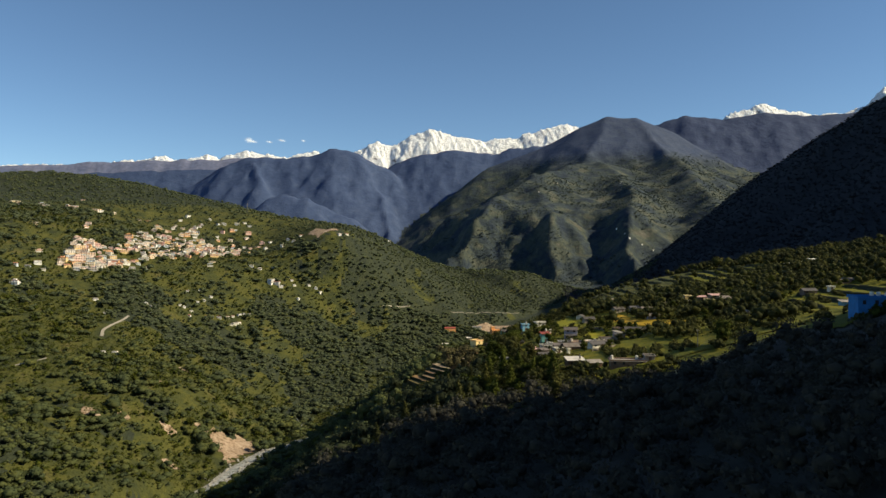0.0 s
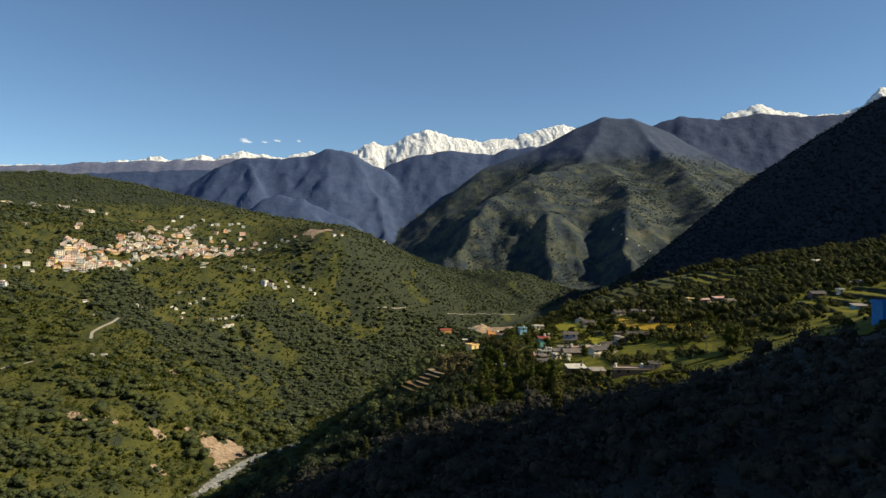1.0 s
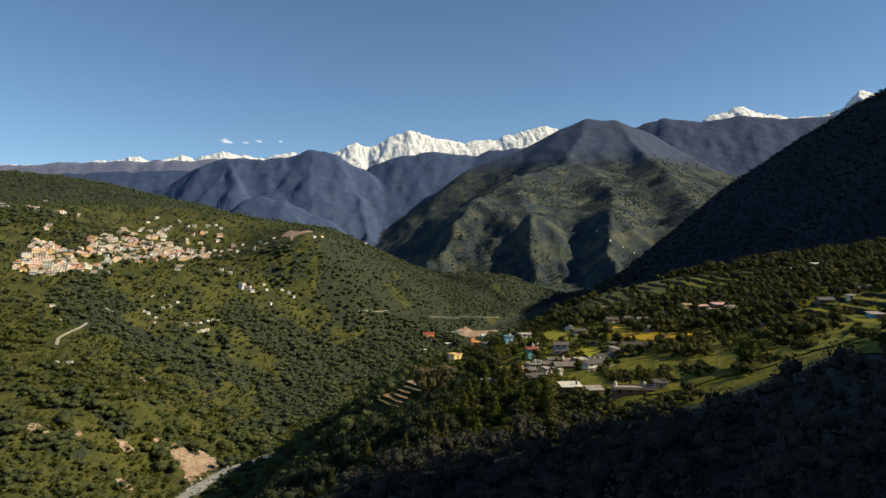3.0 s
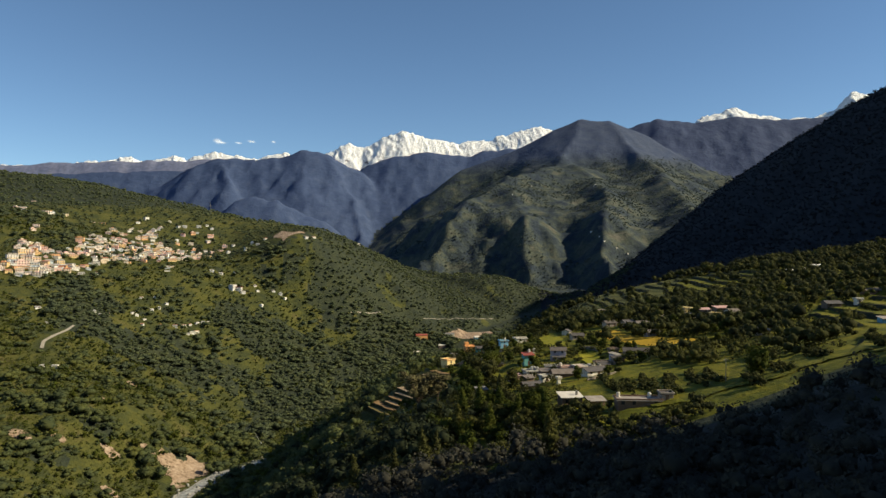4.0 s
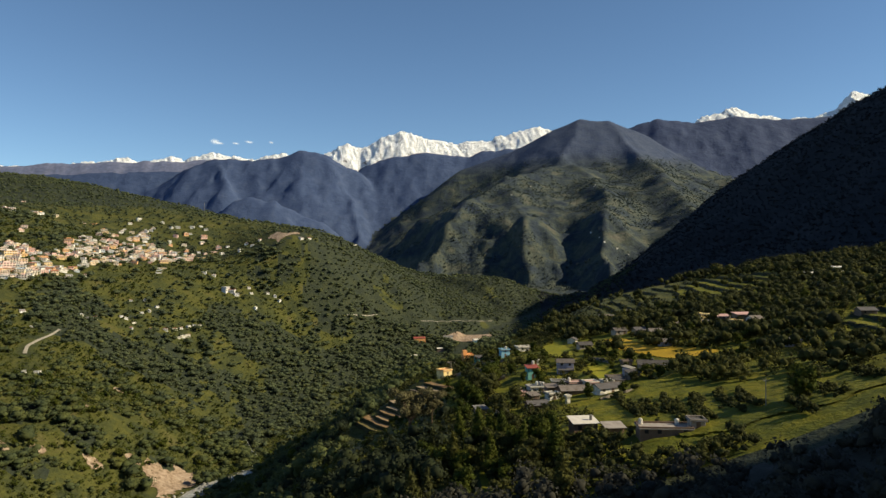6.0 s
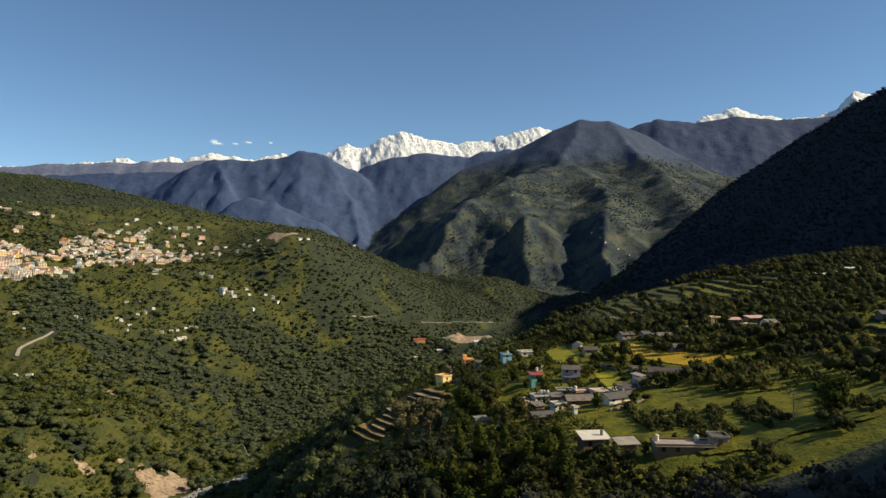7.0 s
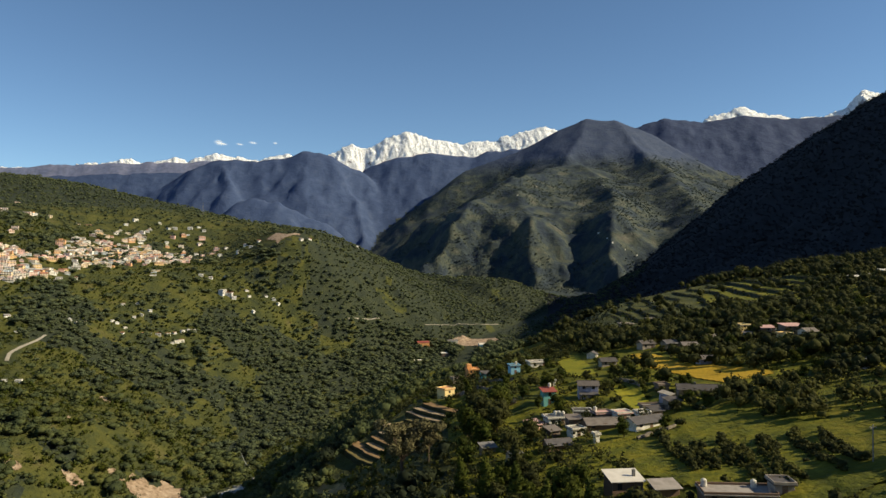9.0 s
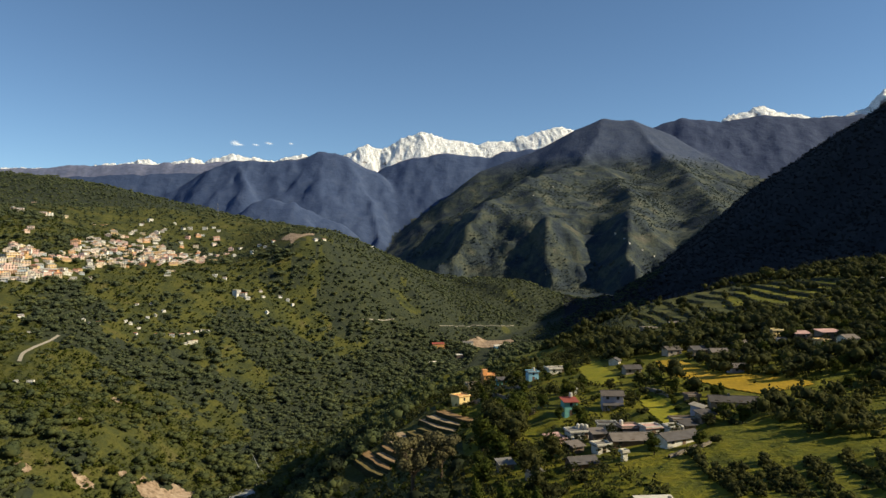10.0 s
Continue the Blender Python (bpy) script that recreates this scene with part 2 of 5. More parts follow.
def ramp(tree, fac, stops):
    n = tree.nodes.new("ShaderNodeValToRGB")
    n.color_ramp.elements.remove(n.color_ramp.elements[1])
    for k, (at, rgb) in enumerate(stops):
        e = n.color_ramp.elements[0] if k == 0 else n.color_ramp.elements.new(at)
        e.position, e.color = at, (*rgb, 1)
    tree.links.new(fac, n.inputs[0])
    return n.outputs[0]


def blend(tree, fac, a, b, kind="MIX"):
    n = tree.nodes.new("ShaderNodeMix")
    n.data_type, n.blend_type = "RGBA", kind
    for s, v in ((n.inputs[0], fac), (n.inputs[6], a), (n.inputs[7], b)):
        if isinstance(v, (int, float)):
            s.default_value = v
        elif isinstance(v, tuple):
            s.default_value = (*v, 1)
        else:
            tree.links.new(v, s)
    return n.outputs[2]


def bump(tree, bsdf, fac, strength, distance):
    n = tree.nodes.new("ShaderNodeBump")
    n.inputs["Strength"].default_value, n.inputs["Distance"].default_value = strength, distance
    tree.links.new(fac, n.inputs["Height"])
    tree.links.new(n.outputs[0], bsdf.inputs["Normal"])


def position(tree):
    return tree.nodes.new("ShaderNodeNewGeometry").outputs["Position"]


def mottled(name, stops, scale, fine=None, rough=0.9, relief=0.0, relief_size=0.3):
    """A surface with colours by noise at two scales, world size."""
    m, tree, b = material(name, rough)
    p = position(tree)
    c = ramp(tree, noise_node(tree, scale, 6, 0.65, p), stops)
    if fine:
        f = noise_node(tree, fine, 4, 0.6, p)
        c = blend(tree, 0.55, c, ramp(tree, f, [(0.3, (0.35, 0.35, 0.35)), (0.7, (1.0, 1.0, 1.0))]), "MULTIPLY")
    tree.links.new(c, b.inputs["Base Color"])
    if relief:
        bump(tree, b, noise_node(tree, fine or scale, 5, 0.6, p), relief, relief_size)
    return m


GRASS = mottled("hill_grass", [(0.34, (0.038, 0.046, 0.018)), (0.46, (0.062, 0.068, 0.019)), (0.57, (0.090, 0.090, 0.019)), (0.70, (0.114, 0.101, 0.038))], 0.035, 0.35, relief=0.8, relief_size=2.0)
# the great mountain's woods, with some blue haze mixed into their colours
FAR_FOREST = mottled("hazy_far_forest", [(0.38, (0.024, 0.035, 0.052)), (0.48, (0.043, 0.056, 0.061)), (0.56, (0.073, 0.084, 0.064)), (0.70, (0.122, 0.114, 0.090))], 0.012, 0.07, relief=0.6, relief_size=7.0)
# blue-grey haze painted over the woods, stronger high on the mountain
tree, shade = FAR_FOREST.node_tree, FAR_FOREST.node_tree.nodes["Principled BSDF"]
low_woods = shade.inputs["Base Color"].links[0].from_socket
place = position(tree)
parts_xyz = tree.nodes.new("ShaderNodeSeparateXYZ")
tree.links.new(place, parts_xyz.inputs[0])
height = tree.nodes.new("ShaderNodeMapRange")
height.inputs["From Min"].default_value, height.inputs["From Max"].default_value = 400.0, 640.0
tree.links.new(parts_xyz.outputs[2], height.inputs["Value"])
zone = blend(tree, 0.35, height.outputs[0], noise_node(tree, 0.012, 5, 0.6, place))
high_haze = ramp(tree, noise_node(tree, 0.02, 5, 0.6, place), [(0.35, (0.034, 0.048, 0.094)), (0.6, (0.052, 0.066, 0.108))])
tree.links.new(blend(tree, ramp(tree, zone, [(0.32, (0, 0, 0)), (0.62, (1, 1, 1))]), low_woods, high_haze), shade.inputs["Base Color"])
# distant ridges: air haze painted as blue and lilac base colours
BLUE_HAZE = mottled("blue_haze_ridge", [(0.35, (0.038, 0.058, 0.126)), (0.55, (0.052, 0.075, 0.148)), (0.75, (0.070, 0.092, 0.160))], 0.02, relief=0.3, relief_size=20.0)
DARK_BLUE_HAZE = mottled("dark_blue_haze_ridge", [(0.35, (0.028, 0.040, 0.088)), (0.55, (0.038, 0.052, 0.104)), (0.75, (0.052, 0.066, 0.116))], 0.02, relief=0.4, relief_size=20.0)
LILAC_HAZE = mottled("lilac_haze_ridge", [(0.35, (0.14, 0.16, 0.26)), (0.6, (0.19, 0.20, 0.29)), (0.8, (0.26, 0.26, 0.33))], 0.008, 0.05)
FOREST_FLOOR = mottled("forest_floor", [(0.35, (0.030, 0.038, 0.026)), (0.55, (0.042, 0.050, 0.026)), (0.75, (0.062, 0.066, 0.027))], 0.05, 0.35, relief=0.8, relief_size=2.0)
# shade painted into the floor colours: dark blue on the spur, grey nearby
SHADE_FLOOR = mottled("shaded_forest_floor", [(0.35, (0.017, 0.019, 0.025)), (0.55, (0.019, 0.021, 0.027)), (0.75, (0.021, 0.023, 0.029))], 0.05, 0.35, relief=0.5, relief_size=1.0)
NEAR_FLOOR = mottled("near_shade_floor", [(0.35, (0.056, 0.054, 0.048)), (0.55, (0.061, 0.059, 0.050)), (0.75, (0.068, 0.066, 0.052))], 0.05, 0.35, relief=0.5, relief_size=1.0)
MEADOW = mottled("meadow_grass", [(0.32, (0.056, 0.066, 0.005)), (0.46, (0.112, 0.116, 0.006)), (0.58, (0.165, 0.152, 0.007)), (0.72, (0.23, 0.19, 0.014))], 0.11, 0.6, relief=0.8, relief_size=0.8)
SNOW_FIELD, tree, shade = material("snow_field", 0.8)
place = position(tree)
slope_cut = tree.nodes.new("ShaderNodeSeparateXYZ")
tree.links.new(tree.nodes.new("ShaderNodeNewGeometry").outputs["Normal"], slope_cut.inputs[0])
rock = blend(tree, 0.5, slope_cut.outputs[2], noise_node(tree, 0.03, 6, 0.7, place))
tree.links.new(ramp(tree, rock, [(0.40, (0.20, 0.18, 0.19)), (0.47, (0.86, 0.85, 0.86)), (0.6, (0.95, 0.94, 0.94))]), shade.inputs["Base Color"])
bump(tree, shade, noise_node(tree, 0.02, 9, 0.75, place), 1.0, 30)

# dark groves and open meadows on the west slope: place, half widths
GROVES = [(-265, 1112, 45, 60), (-198, 1112, 50, 60), (-141, 1028, 55, 80), (-181, 927, 40, 70), (-180, 830, 30, 55), (-289, 709, 34, 40), (-345, 928, 40, 45), (-279, 948, 40, 35), (-341, 698, 26, 30), (-430, 919, 40, 40), (-292, 630, 30, 30), (-470, 1240, 30, 40), (-440, 1000, 40, 30), (-240, 1300, 40, 50)]
MEADOWS = [(-256, 1062, 42, 40), (-205, 1038, 22, 40), (-269, 818, 40, 45), (-322, 746, 30, 25), (-251, 697, 16, 34), (-388, 854, 36, 40), (-388, 1123, 50, 40), (-237, 850, 26, 40), (-365, 745, 26, 26), (-560, 1050, 60, 60), (-240, 1420, 50, 40), (-330, 1180, 40, 30)]


def bumps(x, y, spots):
    total = 0.0
    for cx, cy, rx, ry in spots:
        total = total + np.exp(-((x - cx) / rx) ** 2 - ((y - cy) / ry) ** 2)
    return total


def forest(x, y):
    """Where the woods close up, 0 to 1: the gorge side, the crest above the town and the shaded near slope."""
    z = ground(x, y)
    f = smooth(-260, -130, x + 0.1 * (y - 1300) + 90 * fbm(x, y, 130, 3, 113)) * smooth(1000, 1150, y) * smooth(-.6, -.3, fbm(x, y, 60, 3, 109))
    f = np.maximum(f, (.25 + .75 * smooth(150, 175, z + 22 * fbm(x, y, 90, 3, 108))) * smooth(88, 110, z + 10 * fbm(x, y, 60, 3, 110)) * (x < 0))
    f = np.maximum(f, smooth(215, 195, y) * (x > -70))
    return np.maximum(f, smooth(900, 980, y) * (x > 200)) * (y < 2100)


def cover(x, y):
    """Tree cover of the west slope, 0 to 1, in clumps with clearings."""
    wx, wy = x + 18 * fbm(x, y, 40, 2, 103), y + 18 * fbm(x, y, 40, 2, 104)
    c = smooth(.1, .55, .75 * fbm(x, y, 90, 4, 101) + .45 * fbm(x, y, 24, 2, 105) + .8 * bumps(wx, wy, GROVES) - .8 * bumps(wx, wy, MEADOWS))
    return np.maximum(c, forest(x, y))


# ---- the ground sheet ----
sheet = mesh_from("ground", np.stack([GRID_X, GRID_Y, GRID_Z], -1).reshape(-1, 3), grid_faces(*GRID_X.shape), GRASS, True)
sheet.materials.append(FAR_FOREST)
sheet.materials.append(BLUE_HAZE)
for m in (LILAC_HAZE, FOREST_FLOOR, MEADOW, SHADE_FLOOR, NEAR_FLOOR, DARK_BLUE_HAZE):
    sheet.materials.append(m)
mid_x, row_y = GRID_X[:-1, :-1].ravel(), GRID_Y[:-1, :-1].ravel()
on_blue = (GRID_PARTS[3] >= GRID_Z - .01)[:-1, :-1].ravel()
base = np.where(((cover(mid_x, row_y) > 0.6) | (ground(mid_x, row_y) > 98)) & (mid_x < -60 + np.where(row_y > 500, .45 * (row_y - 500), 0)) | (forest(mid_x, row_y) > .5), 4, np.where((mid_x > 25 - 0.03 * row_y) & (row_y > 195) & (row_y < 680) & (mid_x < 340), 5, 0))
# spur and near slope take the floors with shade in their colour
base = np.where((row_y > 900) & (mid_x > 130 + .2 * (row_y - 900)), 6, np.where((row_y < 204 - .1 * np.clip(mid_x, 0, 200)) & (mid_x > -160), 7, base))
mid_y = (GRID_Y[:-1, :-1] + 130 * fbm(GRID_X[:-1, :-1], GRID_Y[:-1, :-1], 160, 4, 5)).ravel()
# far ridges get the haze-coloured slots
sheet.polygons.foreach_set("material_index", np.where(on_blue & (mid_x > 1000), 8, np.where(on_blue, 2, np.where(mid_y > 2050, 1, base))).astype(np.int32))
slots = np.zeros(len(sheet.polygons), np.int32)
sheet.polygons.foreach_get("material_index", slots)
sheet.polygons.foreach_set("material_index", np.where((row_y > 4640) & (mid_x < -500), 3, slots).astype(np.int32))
tagged(new("ground", sheet), "grassy green hillside with forest and a steep river valley", "ground", kind="structure")

# ---- outlines of fields, tracks and bare ground on the plan ----
GOLD_FIELD = [(89, 384), (94, 382), (96, 376), (97, 354), (104, 342), (110, 330), (110, 317), (103, 316), (95, 315), (93, 323), (90, 336), (86, 353), (85, 367)]
LIME_FIELD = [(64, 399), (70, 412), (74, 406), (72, 391), (69, 358), (65, 356), (60, 363), (62, 381)]
LIME_FIELD_LOW = [(68, 334), (73, 332), (73, 321), (71, 309), (67, 302), (65, 308), (66, 320)]
TERRACE_FIELD = [(-24, 372), (-14, 352), (6, 348), (25, 362), (27, 376), (14, 392), (2, 398), (-14, 388)]
EAST_MEADOW = [(98, 176), (99, 192), (113, 216), (121, 250), (150, 292), (150, 316), (168, 335), (190, 332), (198, 313), (184, 293), (162, 268), (137, 232), (124, 205), (112, 176)]
SAND_FIELD = [(-30, 372), (-22, 356), (-13, 332), (-13, 323), (-22, 334), (-27, 350)]
SCAR_MAIN = [(-231, 707), (-233, 720), (-229, 733), (-221, 731), (-215, 749), (-188, 746), (-192, 716), (-200, 704), (-205, 687), (-213, 686), (-221, 692)]
ROAD_SCAR = [(-284, 1378), (-268, 1408), (-224, 1377), (-192, 1397), (-188, 1370), (-224, 1343), (-242, 1326)]
TRACK_A = [(-400, 831), (-407, 848), (-407, 867), (-406, 892), (-405, 914)]
TRACK_B = [(-424, 702), (-417, 716), (-409, 733)]
TRACK_C = [(16, 1357), (26, 1372), (38, 1384), (49, 1402), (60, 1404), (72, 1420), (84, 1422), (96, 1428), (107, 1432), (119, 1440), (132, 1450), (146, 1472), (159, 1485)]
TRACK_D = [(-110, 1272), (-100, 1280), (-90, 1292), (-80, 1307), (-70, 1313), (-59, 1321)]
STREAM = [(-186, 876), (-177, 860), (-164, 829), (-152, 800)]
GRAVEL = [(56, 1340), (87, 1368), (141, 1372), (146, 1353), (112, 1315), (79, 1318)]

# ---- more materials ----
def leafy(name, stops, spread=0.75):
    """Foliage whose colour changes from tree to tree and from leaf to leaf."""
    m, tree, b = material(name, 0.75)
    p = position(tree)
    c = ramp(tree, noise_node(tree, 0.07, 3, 0.6, p), stops)
    isle = tree.nodes.new("ShaderNodeNewGeometry").outputs["Random Per Island"]
    c = blend(tree, spread, c, ramp(tree, isle, [(0.0, (0.40, 0.42, 0.42)), (0.6, (0.9, 0.9, 0.85)), (1.0, (1.0, 1.0, 0.75))]), "MULTIPLY")
    who = tree.nodes.new("ShaderNodeObjectInfo").outputs["Random"]
    c = blend(tree, 0.5, c, ramp(tree, who, [(0.0, (0.55, 0.60, 0.60)), (1.0, (1.0, 0.98, 0.8))]), "MULTIPLY")
    tree.links.new(c, b.inputs["Base Color"])
    b.inputs["Specular IOR Level"].default_value = 0.06
    # light that passes through the leaves
    thin, both = tree.nodes.new("ShaderNodeBsdfTranslucent"), tree.nodes.new("ShaderNodeMixShader")
    tree.links.new(c, thin.inputs["Color"])
    both.inputs[0].default_value = 0.3
    tree.links.new(b.outputs[0], both.inputs[1])
    tree.links.new(thin.outputs[0], both.inputs[2])
    tree.links.new(both.outputs[0], tree.nodes["Material Output"].inputs["Surface"])
    return m


def tinted(name, shades, rough=0.85, dirt=0.5):
    """Painted or plastered walls: a shade for each object, with stains."""
    m, tree, b = material(name, rough)
    who = tree.nodes.new("ShaderNodeObjectInfo").outputs["Random"]
    c = ramp(tree, who, [(k / len(shades), s) for k, s in enumerate(shades)])
    tree.nodes[-1].color_ramp.interpolation = "CONSTANT"
    p = position(tree)
    f = noise_node(tree, 0.7, 5, 0.65, p)
    c = blend(tree, dirt, c, ramp(tree, f, [(0.35, (0.45, 0.42, 0.38)), (0.6, (1, 1, 1))]), "MULTIPLY")
    tree.links.new(c, b.inputs["Base Color"])
    return m


LEAF_DARK = leafy("dark_foliage", [(0.3, (0.044, 0.048, 0.023)), (0.5, (0.069, 0.071, 0.027)), (0.7, (0.110, 0.106, 0.029))])
LEAF_BRIGHT = leafy("bright_foliage", [(0.3, (0.046, 0.062, 0.016)), (0.55, (0.080, 0.092, 0.017)), (0.8, (0.120, 0.118, 0.022))])
# conifers coloured darker still, in place of shade on their slope
LEAF_CONIFER_SHADE = leafy("conifer_shade_foliage", [(0.3, (0.034, 0.042, 0.029)), (0.55, (0.048, 0.057, 0.033)), (0.75, (0.068, 0.076, 0.036))])
# next three: leaf colours paled and cooled to carry the distance haze
LEAF_FAR = leafy("hazy_far_foliage", [(0.3, (0.070, 0.088, 0.064)), (0.55, (0.102, 0.120, 0.068)), (0.75, (0.146, 0.152, 0.064))], 0.3)
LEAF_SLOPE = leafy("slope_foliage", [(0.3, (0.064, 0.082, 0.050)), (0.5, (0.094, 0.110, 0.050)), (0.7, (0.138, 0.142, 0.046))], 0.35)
LEAF_MASSIF = leafy("hazy_mountain_foliage", [(0.3, (0.056, 0.074, 0.086)), (0.55, (0.084, 0.102, 0.092)), (0.75, (0.116, 0.128, 0.092))], 0.2)
# leaf colours with the shade painted in: blue-grey spur, grey near slope
LEAF_SPUR = leafy("spur_shade_foliage", [(0.3, (0.038, 0.042, 0.052)), (0.55, (0.042, 0.046, 0.056)), (0.75, (0.046, 0.050, 0.058))], 0.2)
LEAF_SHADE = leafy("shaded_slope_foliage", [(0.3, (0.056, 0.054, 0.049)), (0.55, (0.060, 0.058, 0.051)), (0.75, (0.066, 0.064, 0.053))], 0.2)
TWIG = mottled("olive_twigs", [(0.3, (0.075, 0.068, 0.032)), (0.7, (0.125, 0.108, 0.048))], 0.5)
BARK = mottled("bark", [(0.3, (0.06, 0.045, 0.03)), (0.7, (0.14, 0.10, 0.07))], 3.0, 20.0, relief=0.5, relief_size=0.05)
GOLD = mottled("ripe_crop", [(0.3, (0.36, 0.24, 0.012)), (0.55, (0.50, 0.31, 0.018)), (0.75, (0.55, 0.33, 0.05))], 0.08, 1.2, relief=0.5, relief_size=0.3)
LIME = mottled("young_crop", [(0.3, (0.20, 0.21, 0.012)), (0.6, (0.33, 0.29, 0.015)), (0.8, (0.40, 0.31, 0.03))], 0.1, 1.2, relief=0.5, relief_size=0.3)
STUBBLE = mottled("terrace_stubble", [(0.35, (0.14, 0.14, 0.035)), (0.5, (0.30, 0.21, 0.08)), (0.7, (0.42, 0.29, 0.15))], 0.12, 1.0, relief=0.5, relief_size=0.3)
DRY_STONE = mottled("dry_stone", [(0.35, (0.13, 0.11, 0.085)), (0.55, (0.24, 0.20, 0.15)), (0.75, (0.34, 0.29, 0.22))], 0.9, 3.0, relief=1.0, relief_size=0.25)
BANK = mottled("terrace_bank", [(0.35, (0.025, 0.028, 0.010)), (0.6, (0.050, 0.050, 0.018)), (0.8, (0.09, 0.07, 0.035))], 0.3, 2.0, relief=1.0, relief_size=0.5)
SCAR = mottled("bare_earth", [(0.3, (0.17, 0.12, 0.08)), (0.45, (0.34, 0.24, 0.16)), (0.60, (0.48, 0.36, 0.26)), (0.75, (0.58, 0.48, 0.37))], 0.22, 0.7, relief=1.0, relief_size=1.5)
TRACK = mottled("pale_track", [(0.3, (0.28, 0.25, 0.20)), (0.7, (0.42, 0.38, 0.32))], 0.3, 2.0)
GRAVEL_STONE = mottled("river_gravel", [(0.3, (0.24, 0.23, 0.21)), (0.6, (0.42, 0.40, 0.37)), (0.8, (0.55, 0.53, 0.50))], 0.12, 0.7, relief=1.0, relief_size=0.8)
WATER = mottled("white_water", [(0.35, (0.17, 0.19, 0.17)), (0.5, (0.33, 0.33, 0.31)), (0.64, (0.62, 0.61, 0.58))], 0.25, 1.1, rough=0.35, relief=0.4, relief_size=0.4)
WALL_TOWN = tinted("town_wall", [(0.82, 0.78, 0.72), (0.78, 0.50, 0.44), (0.82, 0.58, 0.28), (0.84, 0.80, 0.76), (0.80, 0.54, 0.48), (0.66, 0.62, 0.54), (0.84, 0.68, 0.46), (0.80, 0.46, 0.24), (0.84, 0.80, 0.74), (0.82, 0.66, 0.58), (0.56, 0.62, 0.68), (0.84, 0.72, 0.60)], 0.85, 0.3)
WHITEWASH_TOWN = tinted("hamlet_wall", [(0.84, 0.82, 0.78), (0.80, 0.78, 0.76), (0.84, 0.80, 0.70), (0.66, 0.64, 0.62)], 0.85, 0.25)
WALL_VILLAGE = tinted("village_wall", [(0.28, 0.23, 0.18), (0.22, 0.17, 0.13), (0.38, 0.32, 0.26), (0.20, 0.15, 0.12)])
SLATE = tinted("slate_roof", [(0.09, 0.08, 0.075), (0.13, 0.11, 0.10), (0.19, 0.16, 0.14), (0.11, 0.10, 0.10)], 0.7)
CONCRETE = tinted("roof_concrete", [(0.24, 0.22, 0.20), (0.33, 0.29, 0.26), (0.19, 0.18, 0.17)], 0.9)
TOWN_ROOF = tinted("town_roof", [(0.42, 0.40, 0.37), (0.55, 0.52, 0.48), (0.30, 0.26, 0.24), (0.45, 0.20, 0.13), (0.38, 0.36, 0.36)], 0.8)


def plain(name, rgb, rough=0.7, worn=0.4):
    return tinted(name, [rgb, tuple(0.93 * v for v in rgb)], rough, worn)


TIN_WHITE, WHITE_WALL, YELLOW_WALL = plain("whitened_tin", (0.70, 0.64, 0.56), 0.5, 0.25), plain("whitewash", (0.70, 0.66, 0.58), 0.8, 0.7), plain("yellow_plaster", (0.78, 0.60, 0.28))
BLUE_WALL, TEAL_WALL, ORANGE_WALL = plain("blue_paint", (0.05, 0.20, 0.50)), plain("teal_paint", (0.22, 0.50, 0.46)), plain("orange_plaster", (0.72, 0.36, 0.14))
SKY_WALL, PINK_ROOF, RED_ROOF = plain("sky_blue_paint", (0.28, 0.52, 0.68)), plain("pink_roof_paint", (0.58, 0.36, 0.32)), plain("rust_red_tin", (0.30, 0.08, 0.06))
BROWN_WALL, LILAC_WALL, DARK_GAP = plain("brown_mud_wall", (0.20, 0.13, 0.09)), plain("lilac_plaster", (0.42, 0.38, 0.45)), plain("dark_window", (0.03, 0.03, 0.035), 0.3)
POLE_METAL = plain("grey_pole", (0.25, 0.24, 0.22), 0.5)


# ---- helpers for things ----
def thing(name, x, y, turn=0.0, sink=0.0, z=None):
    e = new(name)
    e.matrix_world = pose(x, y, (float(ground(x, y)) if z is None else z) - sink, 0, 0, turn)
    return e


def part(name, data, parent, label=""):
    """A mesh as one part under a thing or a part."""
    ob = new(name, data)
    ob.parent = parent
    return tagged(ob, label)


def box_mesh(name, x0, x1, y0, y1, z0, z1, mat, bevel=0.04, slant=0.0):
    """A bevelled block; slant lowers its top towards -y."""
    bm = bmesh.new()
    bmesh.ops.create_cube(bm, size=1.0)
    for v in bm.verts:
        v.co = Vector((x0 if v.co.x < 0 else x1, y0 if v.co.y < 0 else y1, z0 if v.co.z < 0 else z1 - (slant if v.co.y < 0 else 0)))
    if bevel:
        bmesh.ops.bevel(bm, geom=bm.edges[:], offset=bevel, segments=1, affect="EDGES")
    me = bpy.data.meshes.new(name)
    bm.to_mesh(me)
    bm.free()
    me.materials.append(mat)
    return me


def slab_mesh(name, corners, thick, mat):
    """A plate of even thickness over four corners."""
    c = [Vector(p) for p in corners]
    n = (c[1] - c[0]).cross(c[3] - c[0]).normalized() * thick
    v = [p for p in c] + [p + n for p in c]
    me = bpy.data.meshes.new(name)
    me.from_pydata([tuple(p) for p in v], [], [(3, 2, 1, 0), (4, 5, 6, 7), (0, 1, 5, 4), (1, 2, 6, 5), (2, 3, 7, 6), (3, 0, 4, 7)])
    me.materials.append(mat)
    return me


